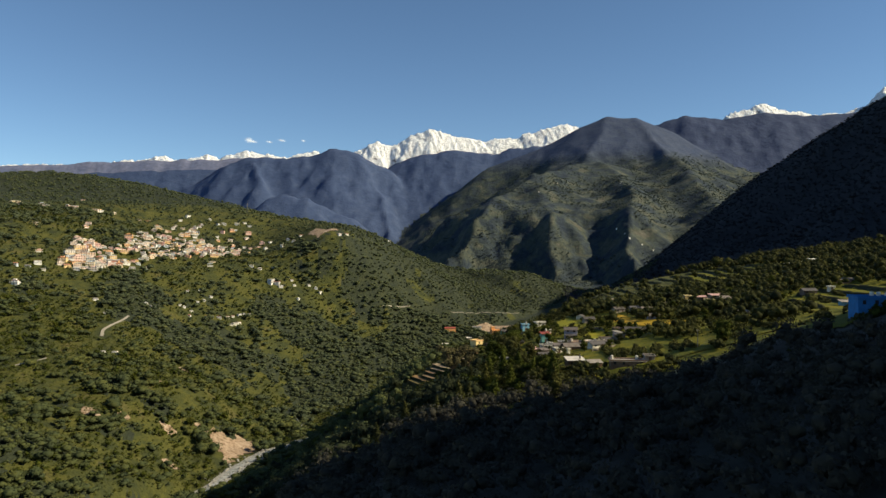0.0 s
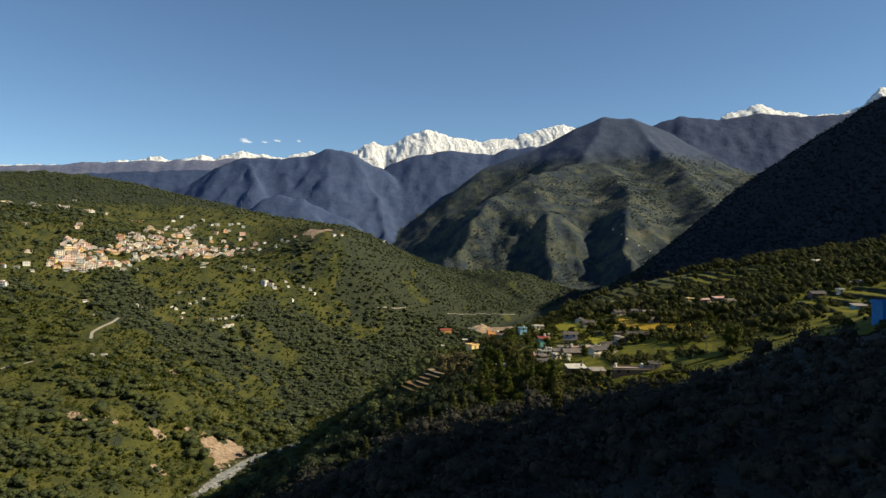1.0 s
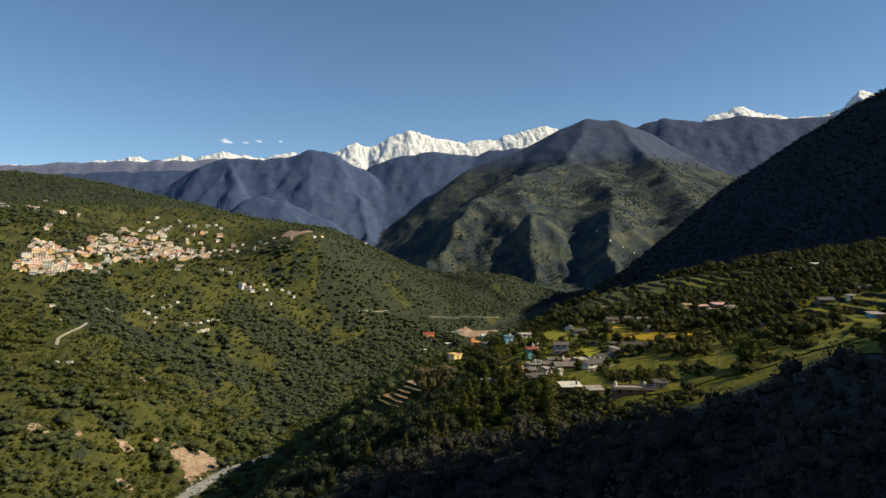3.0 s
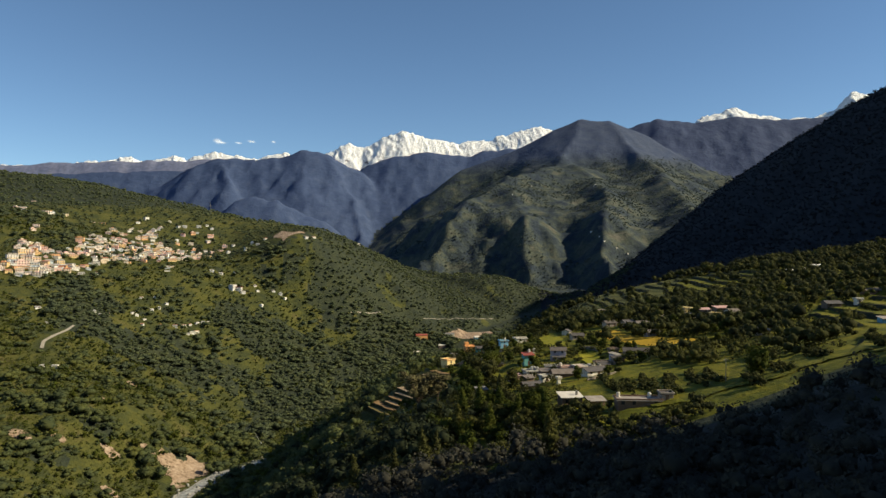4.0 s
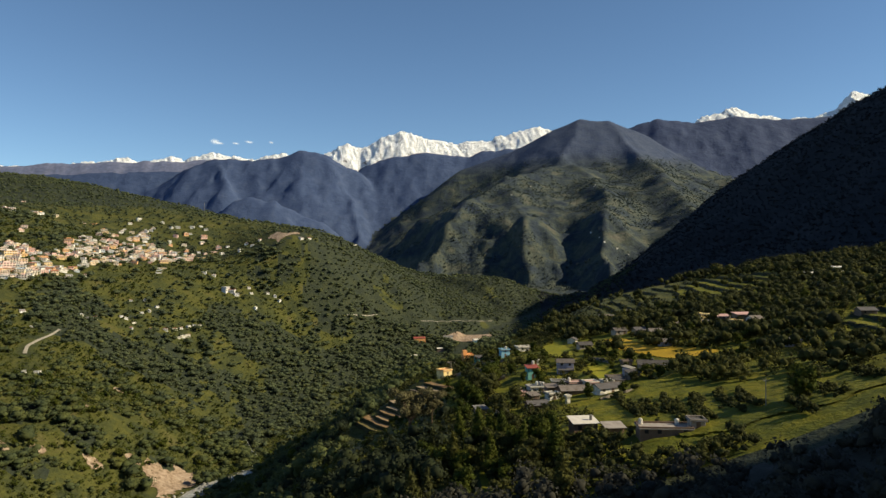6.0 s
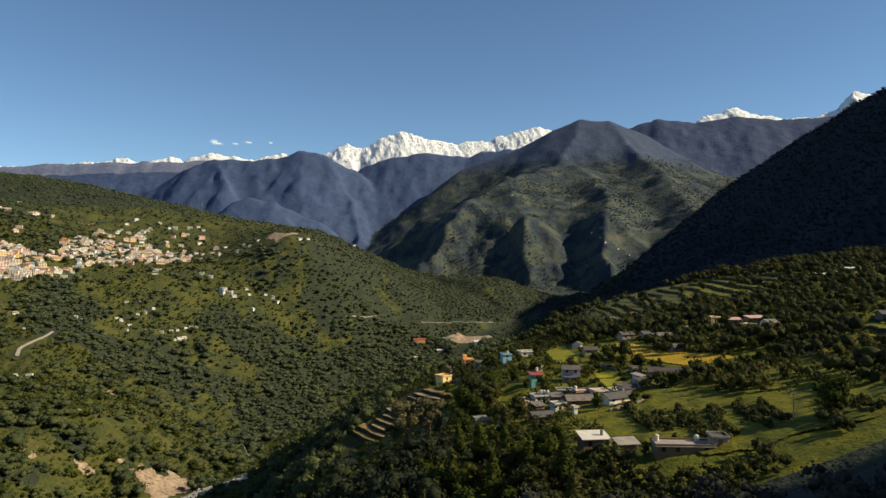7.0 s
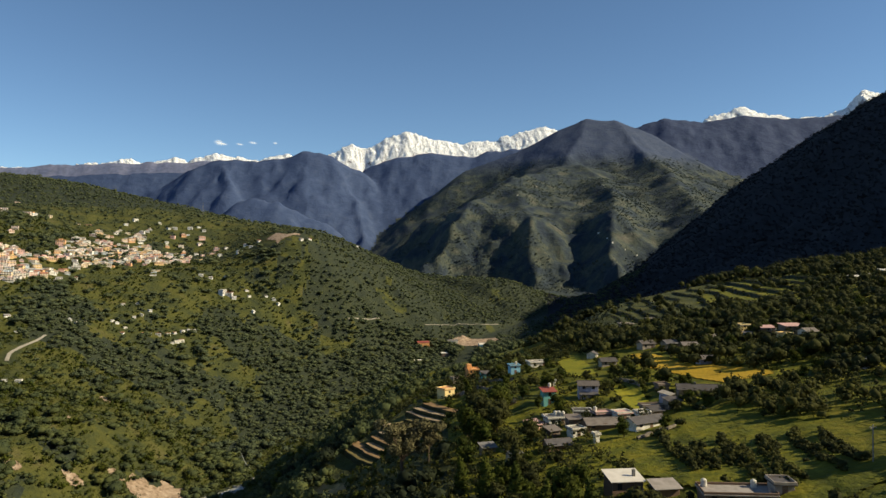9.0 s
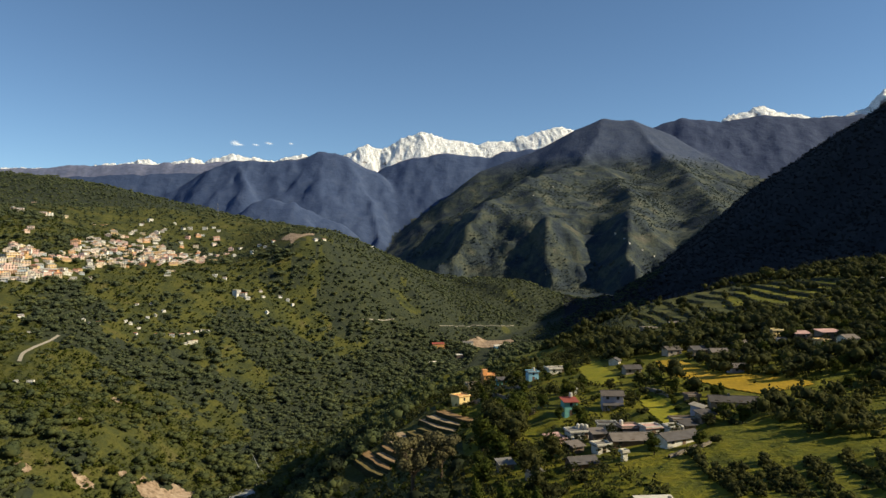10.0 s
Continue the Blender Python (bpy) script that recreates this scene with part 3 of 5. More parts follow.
def gable_mesh(name, w, d, z, rise, mat):
    """The two wall triangles under a pitched roof, as one solid."""
    v = [(-w / 2, -d / 2, z), (-w / 2, d / 2, z), (-w / 2, 0, z + rise), (w / 2, -d / 2, z), (w / 2, d / 2, z), (w / 2, 0, z + rise)]
    me = bpy.data.meshes.new(name)
    me.from_pydata(v, [], [(0, 2, 1), (3, 4, 5), (0, 1, 4, 3), (1, 2, 5, 4), (2, 0, 3, 5)])
    me.materials.append(mat)
    return me


def tube_mesh(name, a, b, r0, r1, mat, sides=6):
    a, b = Vector(a), Vector(b)
    q = (b - a).to_track_quat("Z", "Y").to_matrix()
    v = [tuple(p + q @ Vector((math.cos(k * 2 * math.pi / sides) * r, math.sin(k * 2 * math.pi / sides) * r, 0))) for p, r in ((a, r0), (b, r1)) for k in range(sides)]
    f = [(k, (k + 1) % sides, sides + (k + 1) % sides, sides + k) for k in range(sides)] + [tuple(range(sides))[::-1], tuple(range(sides, 2 * sides))]
    me = bpy.data.meshes.new(name)
    me.from_pydata(v, [], f)
    me.materials.append(mat)
    return me


def joined(name, meshes):
    bm = bmesh.new()
    mats = []
    for me in meshes:
        bm.from_mesh(me)
        mats += [m for m in me.materials if m not in mats]
        bpy.data.meshes.remove(me)
    out = bpy.data.meshes.new(name)
    bm.to_mesh(out)
    bm.free()
    for m in mats:
        out.materials.append(m)
    return out


def inside(px, py, outline):
    hit = np.zeros(np.shape(px), bool)
    for (x0, y0), (x1, y1) in zip(outline, outline[1:] + outline[:1]):
        cross = ((y0 > py) != (y1 > py)) & (px < (x1 - x0) * (py - y0) / (y1 - y0 + 1e-9) + x0)
        hit ^= cross
    return hit


def patch(name, outline, cell, lift, mat, label, category, ragged=1.5, bank=None):
    """Ground cover laid over the sheet inside an outline, with a ragged edge."""
    xs, ys = [p[0] for p in outline], [p[1] for p in outline]
    gx, gy = np.meshgrid(np.arange(min(xs) - 3, max(xs) + 3, cell), np.arange(min(ys) - 3, max(ys) + 3, cell))
    gz = (land(gx, gy) if bank else ground(gx, gy)) + lift
    cx, cy = gx[:-1, :-1] + cell / 2, gy[:-1, :-1] + cell / 2
    ok = inside(cx + ragged * fbm(cx, cy, 9, 3, 7), cy + ragged * fbm(cx, cy, 9, 3, 8), outline).ravel()
    faces = grid_faces(*gx.shape)[ok]
    used, back_to = np.unique(faces, return_inverse=True)
    me = mesh_from(name, np.stack([gx, gy, gz], -1).reshape(-1, 3)[used], back_to.reshape(-1, 4), mat, not bank)
    if bank:
        me.materials.append(bank)
        up = np.zeros(len(me.polygons) * 3, np.float32)
        me.polygons.foreach_get("normal", up)
        me.polygons.foreach_set("material_index", (up[2::3] < 0.86).astype(np.int32))
    return tagged(new(name, me), label, category, kind="structure")


def ribbon(name, line, width, lift, mat, label, category, wobble=0.2, depth=None):
    """A strip along a line on the plan: a track, a stream, a river."""
    pts = np.array([p[:2] for p in line], float)
    s = np.concatenate([[0], np.cumsum(np.hypot(*np.diff(pts, axis=0).T))])
    t = np.arange(0, s[-1], max(1.2, width * 0.3))
    x, y = np.interp(t, s, pts[:, 0]), np.interp(t, s, pts[:, 1])
    for _ in range(6):
        x[1:-1], y[1:-1] = (x[:-2] + 2 * x[1:-1] + x[2:]) / 4, (y[:-2] + 2 * y[1:-1] + y[2:]) / 4
    tx, ty = np.gradient(x), np.gradient(y)
    n = np.hypot(tx, ty)
    side = np.linspace(-1, 1, 5)[None, :] * (width / 2 * (1 + wobble * fbm(t, t * 0, width * 2.5, 3, 5)))[:, None]
    gx, gy = x[:, None] - ty[:, None] / n[:, None] * side, y[:, None] + tx[:, None] / n[:, None] * side
    gz = ground(gx, gy) + lift
    me = mesh_from(name, np.stack([gx, gy, gz], -1).reshape(-1, 3), grid_faces(*gx.shape), mat, True)
    return tagged(new(name, me), label, category, kind="structure")


ICO_V, ICO_F = None, None
_bm = bmesh.new()
bmesh.ops.create_icosphere(_bm, subdivisions=1, radius=1.0)
ICO_V = np.array([v.co[:] for v in _bm.verts])
ICO_F = np.array([[v.index for v in f.verts] for f in _bm.faces])
_bm.free()


# ---- far snow range ----
def snow_range():
    xs, ys = np.linspace(-3600, 3600, 1250), np.linspace(4700, 4950, 30)
    gx, gy = np.meshgrid(xs, ys)
    z = np.full(gx.shape, 300.0)
    for line in SNOW:
        z = np.maximum(z, tent(gx + 18 * fbm(gx, gy, 90, 3, 71), gy, line, 1.35, 300))
    cut = smooth(4880, 4800, gy)
    z = z + (18 * (fbm(gx + 0.6 * gy, gy * 0.6, 75, 4, 75, True) - 0.62) + 20 * (fbm(gx - 0.5 * gy, gy * 0.7, 48, 3, 77, True) - 0.6)) * (0.45 + 0.9 * cut) + 34 * (fbm(gx + .5 * gy, gy * .4, 70, 5, 81, True) - .62) + 12 * (fbm(gx + gy, gy * .4, 24, 3, 79, True) - .6)
    me = mesh_from("snow_range", np.stack([gx, gy, z], -1).reshape(-1, 3), grid_faces(*gx.shape), SNOW_FIELD, True)
    return tagged(new("snow_range", me), "distant snow-covered mountain range on the horizon", "mountain", kind="structure")


snow_range()

# ---- river, tracks, fields, bare slopes ----
ribbon("river", [p for p in RIVER if 300 < p[1] < 1010], 7, 0.5, WATER, "pale rushing river over boulders in the valley floor", "river", 0.5)
ribbon("river_bank", [p for p in RIVER if 300 < p[1] < 900], 22, 0.2, GRAVEL_STONE, "grey gravel and boulders beside the river", "gravel", 1.1)
patch("river_bank", GRAVEL, 2.0, 0.6, SCAR, "brown gravel works beside the river", "gravel", 4)
def boulders():
    """Boulders strewn over the river bed."""
    r = np.random.default_rng(77)
    line = np.array([p[:2] for p in RIVER if 560 < p[1] < 900], float)
    k = r.uniform(0, len(line) - 1.001, 420)
    i = k.astype(int)
    mid = line[i] + (line[i + 1] - line[i]) * (k - i)[:, None]
    x, y = mid[:, 0] + r.normal(size=420) * 6.5, mid[:, 1] + r.normal(size=420) * 6.5
    size = .4 + 1.7 * r.random(420) ** 3
    shape = size[:, None, None] * r.uniform(.65, 1.15, (420, len(ICO_V), 1)) * np.array([1, 1, .7])
    v = np.stack([x, y, ground(x, y) + .3 * size], -1)[:, None, :] + ICO_V[None] * shape
    f = ICO_F[None] + (np.arange(420) * len(ICO_V))[:, None, None]
    tagged(new("boulders", mesh_from("boulders", v.reshape(-1, 3), f.reshape(-1, 3), GRAVEL_STONE)), "pale grey boulders lying in the river bed", "boulders", kind="stuff")


ribbon("stream", STREAM, 0.8, 0.8, WATER, "thin white stream running down the wooded slope", "stream", 0.8)
for line, width in ((TRACK_A, 3.4), (TRACK_B, 2.2), (TRACK_C, 1.6), (TRACK_D, 1.6)):
    ribbon("track", line, width, 0.9, TRACK, "pale dirt road across the green hillside", "road")
patch("crop_field", GOLD_FIELD, 0.8, 0.22, GOLD, "golden field of ripe grain beside the village", "field", 1.0)
patch("crop_field", LIME_FIELD, 0.8, 0.22, LIME, "yellow-green crop field between the houses", "field", 1.0)
patch("crop_field", LIME_FIELD_LOW, 0.8, 0.22, LIME, "yellow-green crop field below the golden field", "field", 0.8)
patch("meadow", [(62, 222), (160, 214), (160, 292), (100, 294), (76, 290), (62, 276), (48, 262), (50, 250)], 0.8, 0.4, MEADOW, "bright green meadow terraces with dark banks", "meadow", 3, BANK)
patch("meadow", [(105, 450), (150, 462), (205, 476), (242, 508), (244, 596), (200, 640), (150, 640), (105, 596)], 1.2, 0.6, GRASS, "green upper farm terraces with dark banks", "meadow", 6, BANK)
patch("meadow", [(158, 480), (200, 481), (232, 510), (236, 585), (205, 590), (184, 552), (166, 520)], 1.2, 0.75, MEADOW, "sunlit upper farm terraces with dark banks", "meadow", 4, BANK)
patch("meadow", EAST_MEADOW, 0.9, 0.4, MEADOW, "bright green pasture with dark banks below the upper houses", "meadow", 3, BANK)
patch("terrace_field", SAND_FIELD, 0.8, 0.2, STUBBLE, "tan harvested field on the valley slope", "field", 1.0)
patch("landslide_scar", SCAR_MAIN, 1.2, 0.8, SCAR, "bare sandy landslide scar above the river", "landslide", 9)
patch("landslide_scar", [(-226 + .62 * (x + 226), 1362 + .7 * (y - 1362)) for x, y in ROAD_SCAR], 2.0, 0.8, SCAR, "reddish road cutting at the end of the town", "landslide", 5)
for x, y, r in ((-303, 836, 6), (-265, 685, 6), (-242, 714, 5), (-321, 644, 7), (-299, 662, 5), (-246, 640, 5), (-300, 742, 3)):
    patch("landslide_scar", [(x + r * math.cos(k) * 1.4, y + r * math.sin(k)) for k in (0, .8, 1.6, 2.4, 3.2, 4, 4.8, 5.6)], 1.2, 0.6, SCAR, "small patch of bare brown earth on the slope", "landslide", 3)

boulders()

# ---- harvested terraces: level treads with earth banks, each a piece ----
SOIL = tinted("terrace_soil", [(0.34, 0.23, 0.12), (0.15, 0.14, 0.03), (0.27, 0.17, 0.08), (0.11, 0.11, 0.025), (0.38, 0.28, 0.17), (0.18, 0.14, 0.05)], 0.9, 0.6)
terraces = new("terrace_field")
terraces.matrix_world = pose(1, 376, -63.5)
for k in range(-5, 6):
    dice_k = random.Random(k + 40)
    c = np.arange(-11 + dice_k.uniform(-4, 4) - .5 * k, 12 + dice_k.uniform(-5, 4) - .5 * k, 0.7)
    u0 = 3.2 * k + .004 / .44 * c ** 2 + 1.1 * fbm(c, c * 0 + 9 * k, 7, 3, 63)
    level = .44 * (3.2 * k + 1.2)
    rows = [(-.45, -1.9), (-.15, -.6), (0, 0), (.25, .08), (1.6, -.03), (2.9, 0.03), (3.9, .05)]
    u = np.stack([u0 + du for du, _ in rows])
    z = np.stack([level + dz + .12 * fbm(c, c * 0 + du + 7 * k, 3, 3, 64) for du, dz in rows])
    cc = np.repeat(c[None], len(rows), 0)
    strip = mesh_from("terrace", np.stack([.81 * u - .59 * cc, .59 * u + .81 * cc, z], -1).reshape(-1, 3), grid_faces(*u.shape), SOIL, True)
    strip.materials.append(BANK)
    strip.polygons.foreach_set("material_index", (np.arange(len(strip.polygons)) < 2 * (len(c) - 1)).astype(np.int32))
    part("terrace", strip, terraces)
tagged(terraces, "brown harvested terraces stepping down the slope", "field", kind="structure")

# ---- trees ----
def leaf_cloud(rng, lumps, count, size, up=0.25):
    """Small triangles strewn over rounded lumps (centre, radii), facing mostly outwards."""
    lumps = np.asarray(lumps, float)
    area = (lumps[:, 3:] ** 2).sum(1)
    pick = rng.choice(len(lumps), count, p=area / area.sum())
    d = rng.normal(size=(count, 3))
    d[:, 2] += up
    d /= np.linalg.norm(d, axis=1)[:, None]
    c = lumps[pick, :3] + d * lumps[pick, 3:] * rng.uniform(0.72, 1.08, (count, 1))
    n = d + rng.normal(size=(count, 3)) * 0.55
    n /= np.linalg.norm(n, axis=1)[:, None]
    a = np.cross(n, rng.normal(size=(count, 3)))
    a /= np.linalg.norm(a, axis=1)[:, None] + 1e-9
    b = np.cross(n, a)
    s = size * rng.uniform(0.6, 1.3, (count, 1))
    v = np.stack([c + a * s, c - a * s * 0.5 + b * s * 0.87, c - a * s * 0.5 - b * s * 0.87], 1)
    return v.reshape(-1, 3), np.arange(count * 3).reshape(-1, 3)


OCTA_V = np.array([(1, 0, 0), (0, 1, 0), (-1, 0, 0), (0, -1, 0), (0, 0, 1), (0, 0, -1)], float)
OCTA_F = np.array([(0, 1, 4), (1, 2, 4), (2, 3, 4), (3, 0, 4), (1, 0, 5), (2, 1, 5), (3, 2, 5), (0, 3, 5)])


def crown_mesh(name, rng, lumps, count, size, mat, core=0.78):
    v, f = leaf_cloud(rng, lumps, count, size)
    vs, fs, base = [v], [f], len(v)
    for l in lumps:
        vs.append(np.array(l[:3]) + ICO_V * np.array(l[3:]) * core * rng.uniform(0.8, 1.15, (len(ICO_V), 1)))
        fs.append(ICO_F + base)
        base += len(ICO_V)
    return mesh_from(name, np.concatenate(vs), np.concatenate(fs), mat)


def tree_template(kind, seed):
    rng = np.random.default_rng(seed)
    e = new(kind)
    if kind == "broadleaf_tree":
        h = 8.0
        lumps = [(0, 0, h * .6, 2.4, 2.4, 2.2), (0, 0, h * .3, 2.0, 2.0, 1.5)]
        for k in range(7):
            a, r = rng.uniform(0, 6.28), rng.uniform(1.2, 2.4)
            lumps.append((r * math.cos(a), r * math.sin(a), h * rng.uniform(.2, .84), *(rng.uniform(1.1, 1.8) * np.array([1, 1, .8]))))
        limbs = [tube_mesh("t", (0, 0, -1.0), (0.1, 0, h * .5), 0.28, 0.16, BARK)] + [tube_mesh("t", (0.05, 0, h * .3), tuple(l[:3]), 0.12, 0.04, BARK, 5) for l in lumps[1:6]]
        crown = crown_mesh("crown", rng, lumps, 620, 0.34, LEAF_DARK if seed % 3 else LEAF_BRIGHT)
        say = ("leafy green broadleaf tree with a rounded uneven crown", "tree")
    elif kind == "columnar_tree":
        h = 11.0
        lumps = [(rng.normal() * .25, rng.normal() * .25, h * q, 1.9 * s, 1.9 * s, 1.3) for q, s in ((.18, .8), (.3, 1.05), (.42, 1.15), (.54, 1.05), (.66, .9), (.78, .7), (.88, .5), (.96, .28))]
        lumps += [(rng.normal() * .8, rng.normal() * .8, h * rng.uniform(.2, .7), .7, .7, .9) for _ in range(6)]
        limbs = [tube_mesh("t", (0, 0, -1.0), (0, 0, h * .9), 0.25, 0.05, BARK)]
        crown = crown_mesh("crown", rng, lumps, 760, 0.36, LEAF_BRIGHT if seed % 2 else LEAF_DARK)
        say = ("tall narrow green tree on the village slope", "tree")
    elif kind == "bush":
        lumps = [(rng.normal() * .8, rng.normal() * .8, rng.uniform(.5, 1.3), *(rng.uniform(.7, 1.2) * np.array([1, 1, .85]))) for _ in range(5)]
        limbs = [tube_mesh("t", (0, 0, -.5), (0, 0, 1.0), 0.1, 0.05, BARK, 5)]
        crown = crown_mesh("crown", rng, lumps, 260, 0.26, LEAF_DARK if seed % 2 else LEAF_BRIGHT)
        say = ("low dense green bush on a terrace bank", "bush")
    else:
        h = 10.0
        lumps = [(rng.normal() * 2.2, rng.normal() * 2.0, h * rng.uniform(.45, .95), 1.3, 1.3, 1.0) for _ in range(14)]
        limbs = [tube_mesh("t", (0, 0, -1), (0, 0, h * .45), 0.4, 0.25, BARK)] + [tube_mesh("t", (0, 0, h * rng.uniform(.25, .45)), tuple(l[:3]), 0.16, 0.03, BARK, 5) for l in lumps]
        v, f = leaf_cloud(rng, lumps, 4600, 0.22)
        crown = mesh_from("crown", v, f, TWIG)
        say = ("large grey-brown tree with sparse twiggy crown", "tree")
    part("trunk", joined("trunk", limbs), e)
    part("crown", crown, e)
    return tagged(e, *say)


TREE_KINDS = {k: [tree_template(k, s + 10 * i) for s in range(n)] for i, (k, n) in enumerate((("broadleaf_tree", 4), ("columnar_tree", 3), ("bush", 3), ("twiggy_tree", 1)))}
USED = set()
TREE_GROUP = {"broadleaf_tree": "village broadleaf trees", "columnar_tree": "narrow slope trees", "bush": "terrace bushes", "twiggy_tree": "bare trees"}


def plant(kind, which, x, y, size=1.0, turn=0.0, tall=1.0):
    """One tree on the ground, the template itself first, then copies."""
    src = TREE_KINDS[kind][which % len(TREE_KINDS[kind])]
    m = pose(x, y, float(ground(x, y)) - 0.1, 0, 0, turn)
    if src.name in USED:
        ob = copy_thing(src, m)
    else:
        USED.add(src.name)
        ob = src
        ob.matrix_basis = m
    ob.scale = (size, size, size * tall)
    return tagged(ob, group=TREE_GROUP[kind])


# places kept clear of trees: houses with their yards, and the fields
HOUSE_SPOTS = []
FIELDS = [GOLD_FIELD, LIME_FIELD, LIME_FIELD_LOW, TERRACE_FIELD, SAND_FIELD, EAST_MEADOW]


def clear_of(x, y, room=1.0):
    ok = np.ones(np.shape(x), bool)
    for hx, hy, r in HOUSE_SPOTS:
        ok &= np.hypot(x - hx, (y - hy) * np.where(y < hy, 0.6, 1.0)) > r * room
    for f in FIELDS:
        c = np.mean(f, 0)
        ok &= ~inside(c[0] + (x - c[0]) / (1 + 0.1 * room), c[1] + (y - c[1] + (9.0 if len(f) > 8 else 6.0) * room) / (1 + 0.1 * room), f)
    return ok

# ---- houses ----
def openings(parent, w, d, floors, storey, rng, mat=None, front=True):
    """Windows and a door: recessed dark panes in thin frames, part by part."""
    for side, length, make in ((0, w, lambda u, z, a, b: (u - a, u + a, -d / 2 - .05, -d / 2 + .05, z, z + b)), (1, d, lambda u, z, a, b: (w / 2 - .05, w / 2 + .05, u - a, u + a, z, z + b))):
        n = max(1, int(length // 2.6))
        for f in range(floors):
            for k in range(n):
                u = (k + .5) / n * length - length / 2
                if f == 0 and side == 0 and k == n // 2:
                    part("door", box_mesh("door", *make(u, 0.05, .45, 2.0), BROWN_WALL, 0.02), parent)
                else:
                    part("window", box_mesh("window", *make(u, f * storey + .95, .42, 1.05), DARK_GAP, 0.02), parent)


def house(name, x, y, w, d, floors, turn, wall, roof, kind, label, windows=True, storey=2.4, extras=(), group=""):
    rng = random.Random(int(x * 7 + y))
    e = thing(name, x, y, turn, sink=0.35)
    h = floors * storey
    part("wall", box_mesh("wall", -w / 2, w / 2, -d / 2, d / 2, -3.0, h, wall), e)
    if kind == "flat":
        part("roof", box_mesh("roof", -w / 2 - .35, w / 2 + .35, -d / 2 - .35, d / 2 + .35, h, h + .22, roof), e)
        part("parapet", joined("parapet", [box_mesh("p", -w / 2 - .3, w / 2 + .3, s * (d / 2 + .2) - .09, s * (d / 2 + .2) + .09, h + .22, h + .62, wall) for s in (-1, 1)] + [box_mesh("p", s * (w / 2 + .2) - .09, s * (w / 2 + .2) + .09, -d / 2 - .1, d / 2 + .1, h + .22, h + .62, wall) for s in (-1, 1)]), e)
    elif kind == "lean":
        part("roof", slab_mesh("roof", [(-w / 2 - .4, -d / 2 - .6, h + .1), (w / 2 + .4, -d / 2 - .6, h + .1), (w / 2 + .4, d / 2 + .4, h + .75), (-w / 2 - .4, d / 2 + .4, h + .75)], .12, roof), e)
        part("gable", box_mesh("gable", -w / 2 + .05, w / 2 - .05, -d / 2 + .05, d / 2 - .05, h - .02, h + .66, wall, 0.0, .5), e)
    else:
        rise = d * .20
        part("gable", gable_mesh("gable", w, d, h - .01, rise, wall), e)
        for s in (-1, 1):
            c = [(-w / 2 - .45, s * (d / 2 + .5), h - .2), (w / 2 + .45, s * (d / 2 + .5), h - .2), (w / 2 + .45, 0, h + rise + .06), (-w / 2 - .45, 0, h + rise + .06)]
            part("roof", slab_mesh("roof", c if s < 0 else c[::-1], .12, roof), e)
        part("ridge_cap", tube_mesh("ridge_cap", (-w / 2 - .45, 0, h + rise + .16), (w / 2 + .45, 0, h + rise + .16), .14, .14, roof), e)
    top = h + (.22 if kind == "flat" else 1.0)
    for what, u, v in extras:
        if what == "tank":
            t = part("water_tank", tube_mesh("water_tank", (u, v, top), (u, v, top + 1.1), .5, .5, WHITE_WALL, 10), e, "white plastic water tank")
            part("lid", tube_mesh("lid", (u, v, top + 1.1), (u, v, top + 1.3), .45, .2, WHITE_WALL, 10), t)
        elif what == "chimney":
            part("chimney", box_mesh("chimney", u - .25, u + .25, v - .25, v + .25, top - .6, top + .7, CONCRETE, .03), e)
        elif what == "stair_room":
            part("stair_room", box_mesh("stair_room", u - 1.1, u + 1.1, v - 1.2, v + 1.2, top, top + 2.1, wall), e)
        elif what == "porch":
            part("porch_roof", slab_mesh("porch_roof", [(-w / 2, -d / 2 - 1.6, storey - .55), (w / 2, -d / 2 - 1.6, storey - .55), (w / 2, -d / 2, storey - .1), (-w / 2, -d / 2, storey - .1)], .1, roof), e)
            for k in range(4):
                px = -w / 2 + .2 + k * (w - .4) / 3
                part("post", tube_mesh("post", (px, -d / 2 - 1.5, -.5), (px, -d / 2 - 1.5, storey - .5), .08, .08, BROWN_WALL), e)
    if windows:
        openings(e, w, d, floors, storey, rng)
    HOUSE_SPOTS.append((x, y, max(w, d) * .58 + .7))
    return tagged(e, label, "house", group)


V = "village houses"
house("house", 45.0, 242.5, 5.6, 4.6, 1, 4, BROWN_WALL, TIN_WHITE, "lean", "small brown farmhouse with a bright white tin roof", extras=[("chimney", 1.7, -.6)], storey=2.3, group=V)
house("long_house", 59.6, 229.5, 11.0, 4.6, 1, -6, BROWN_WALL, CONCRETE, "flat", "long low brown house with grey roof and white tanks", extras=[("tank", -4.7, 1.4), ("tank", 3.2, 1.5), ("chimney", 4.9, -1.2)], storey=1.9, group=V)
house("shed", 51.0, 238.5, 4.2, 3.0, 1, 6, BROWN_WALL, CONCRETE, "lean", "low shed with a weathered grey tin roof", False, 1.8, group=V)
house("house", 18.9, 400.5, 5.1, 4.9, 2, 38, YELLOW_WALL, ORANGE_WALL, "flat", "pale yellow two-storey house with rusty flat roof", group=V)
house("house", 15.0, 409.0, 4.1, 4.1, 1, 30, LILAC_WALL, SLATE, "gable", "small grey house beside the yellow house", storey=2.05, group=V)
house("house", 32.5, 440.0, 5.4, 4.9, 2, 12, ORANGE_WALL, ORANGE_WALL, "flat", "orange plastered house at the village edge", extras=[("stair_room", -1.5, 1)], storey=2.05, group=V)
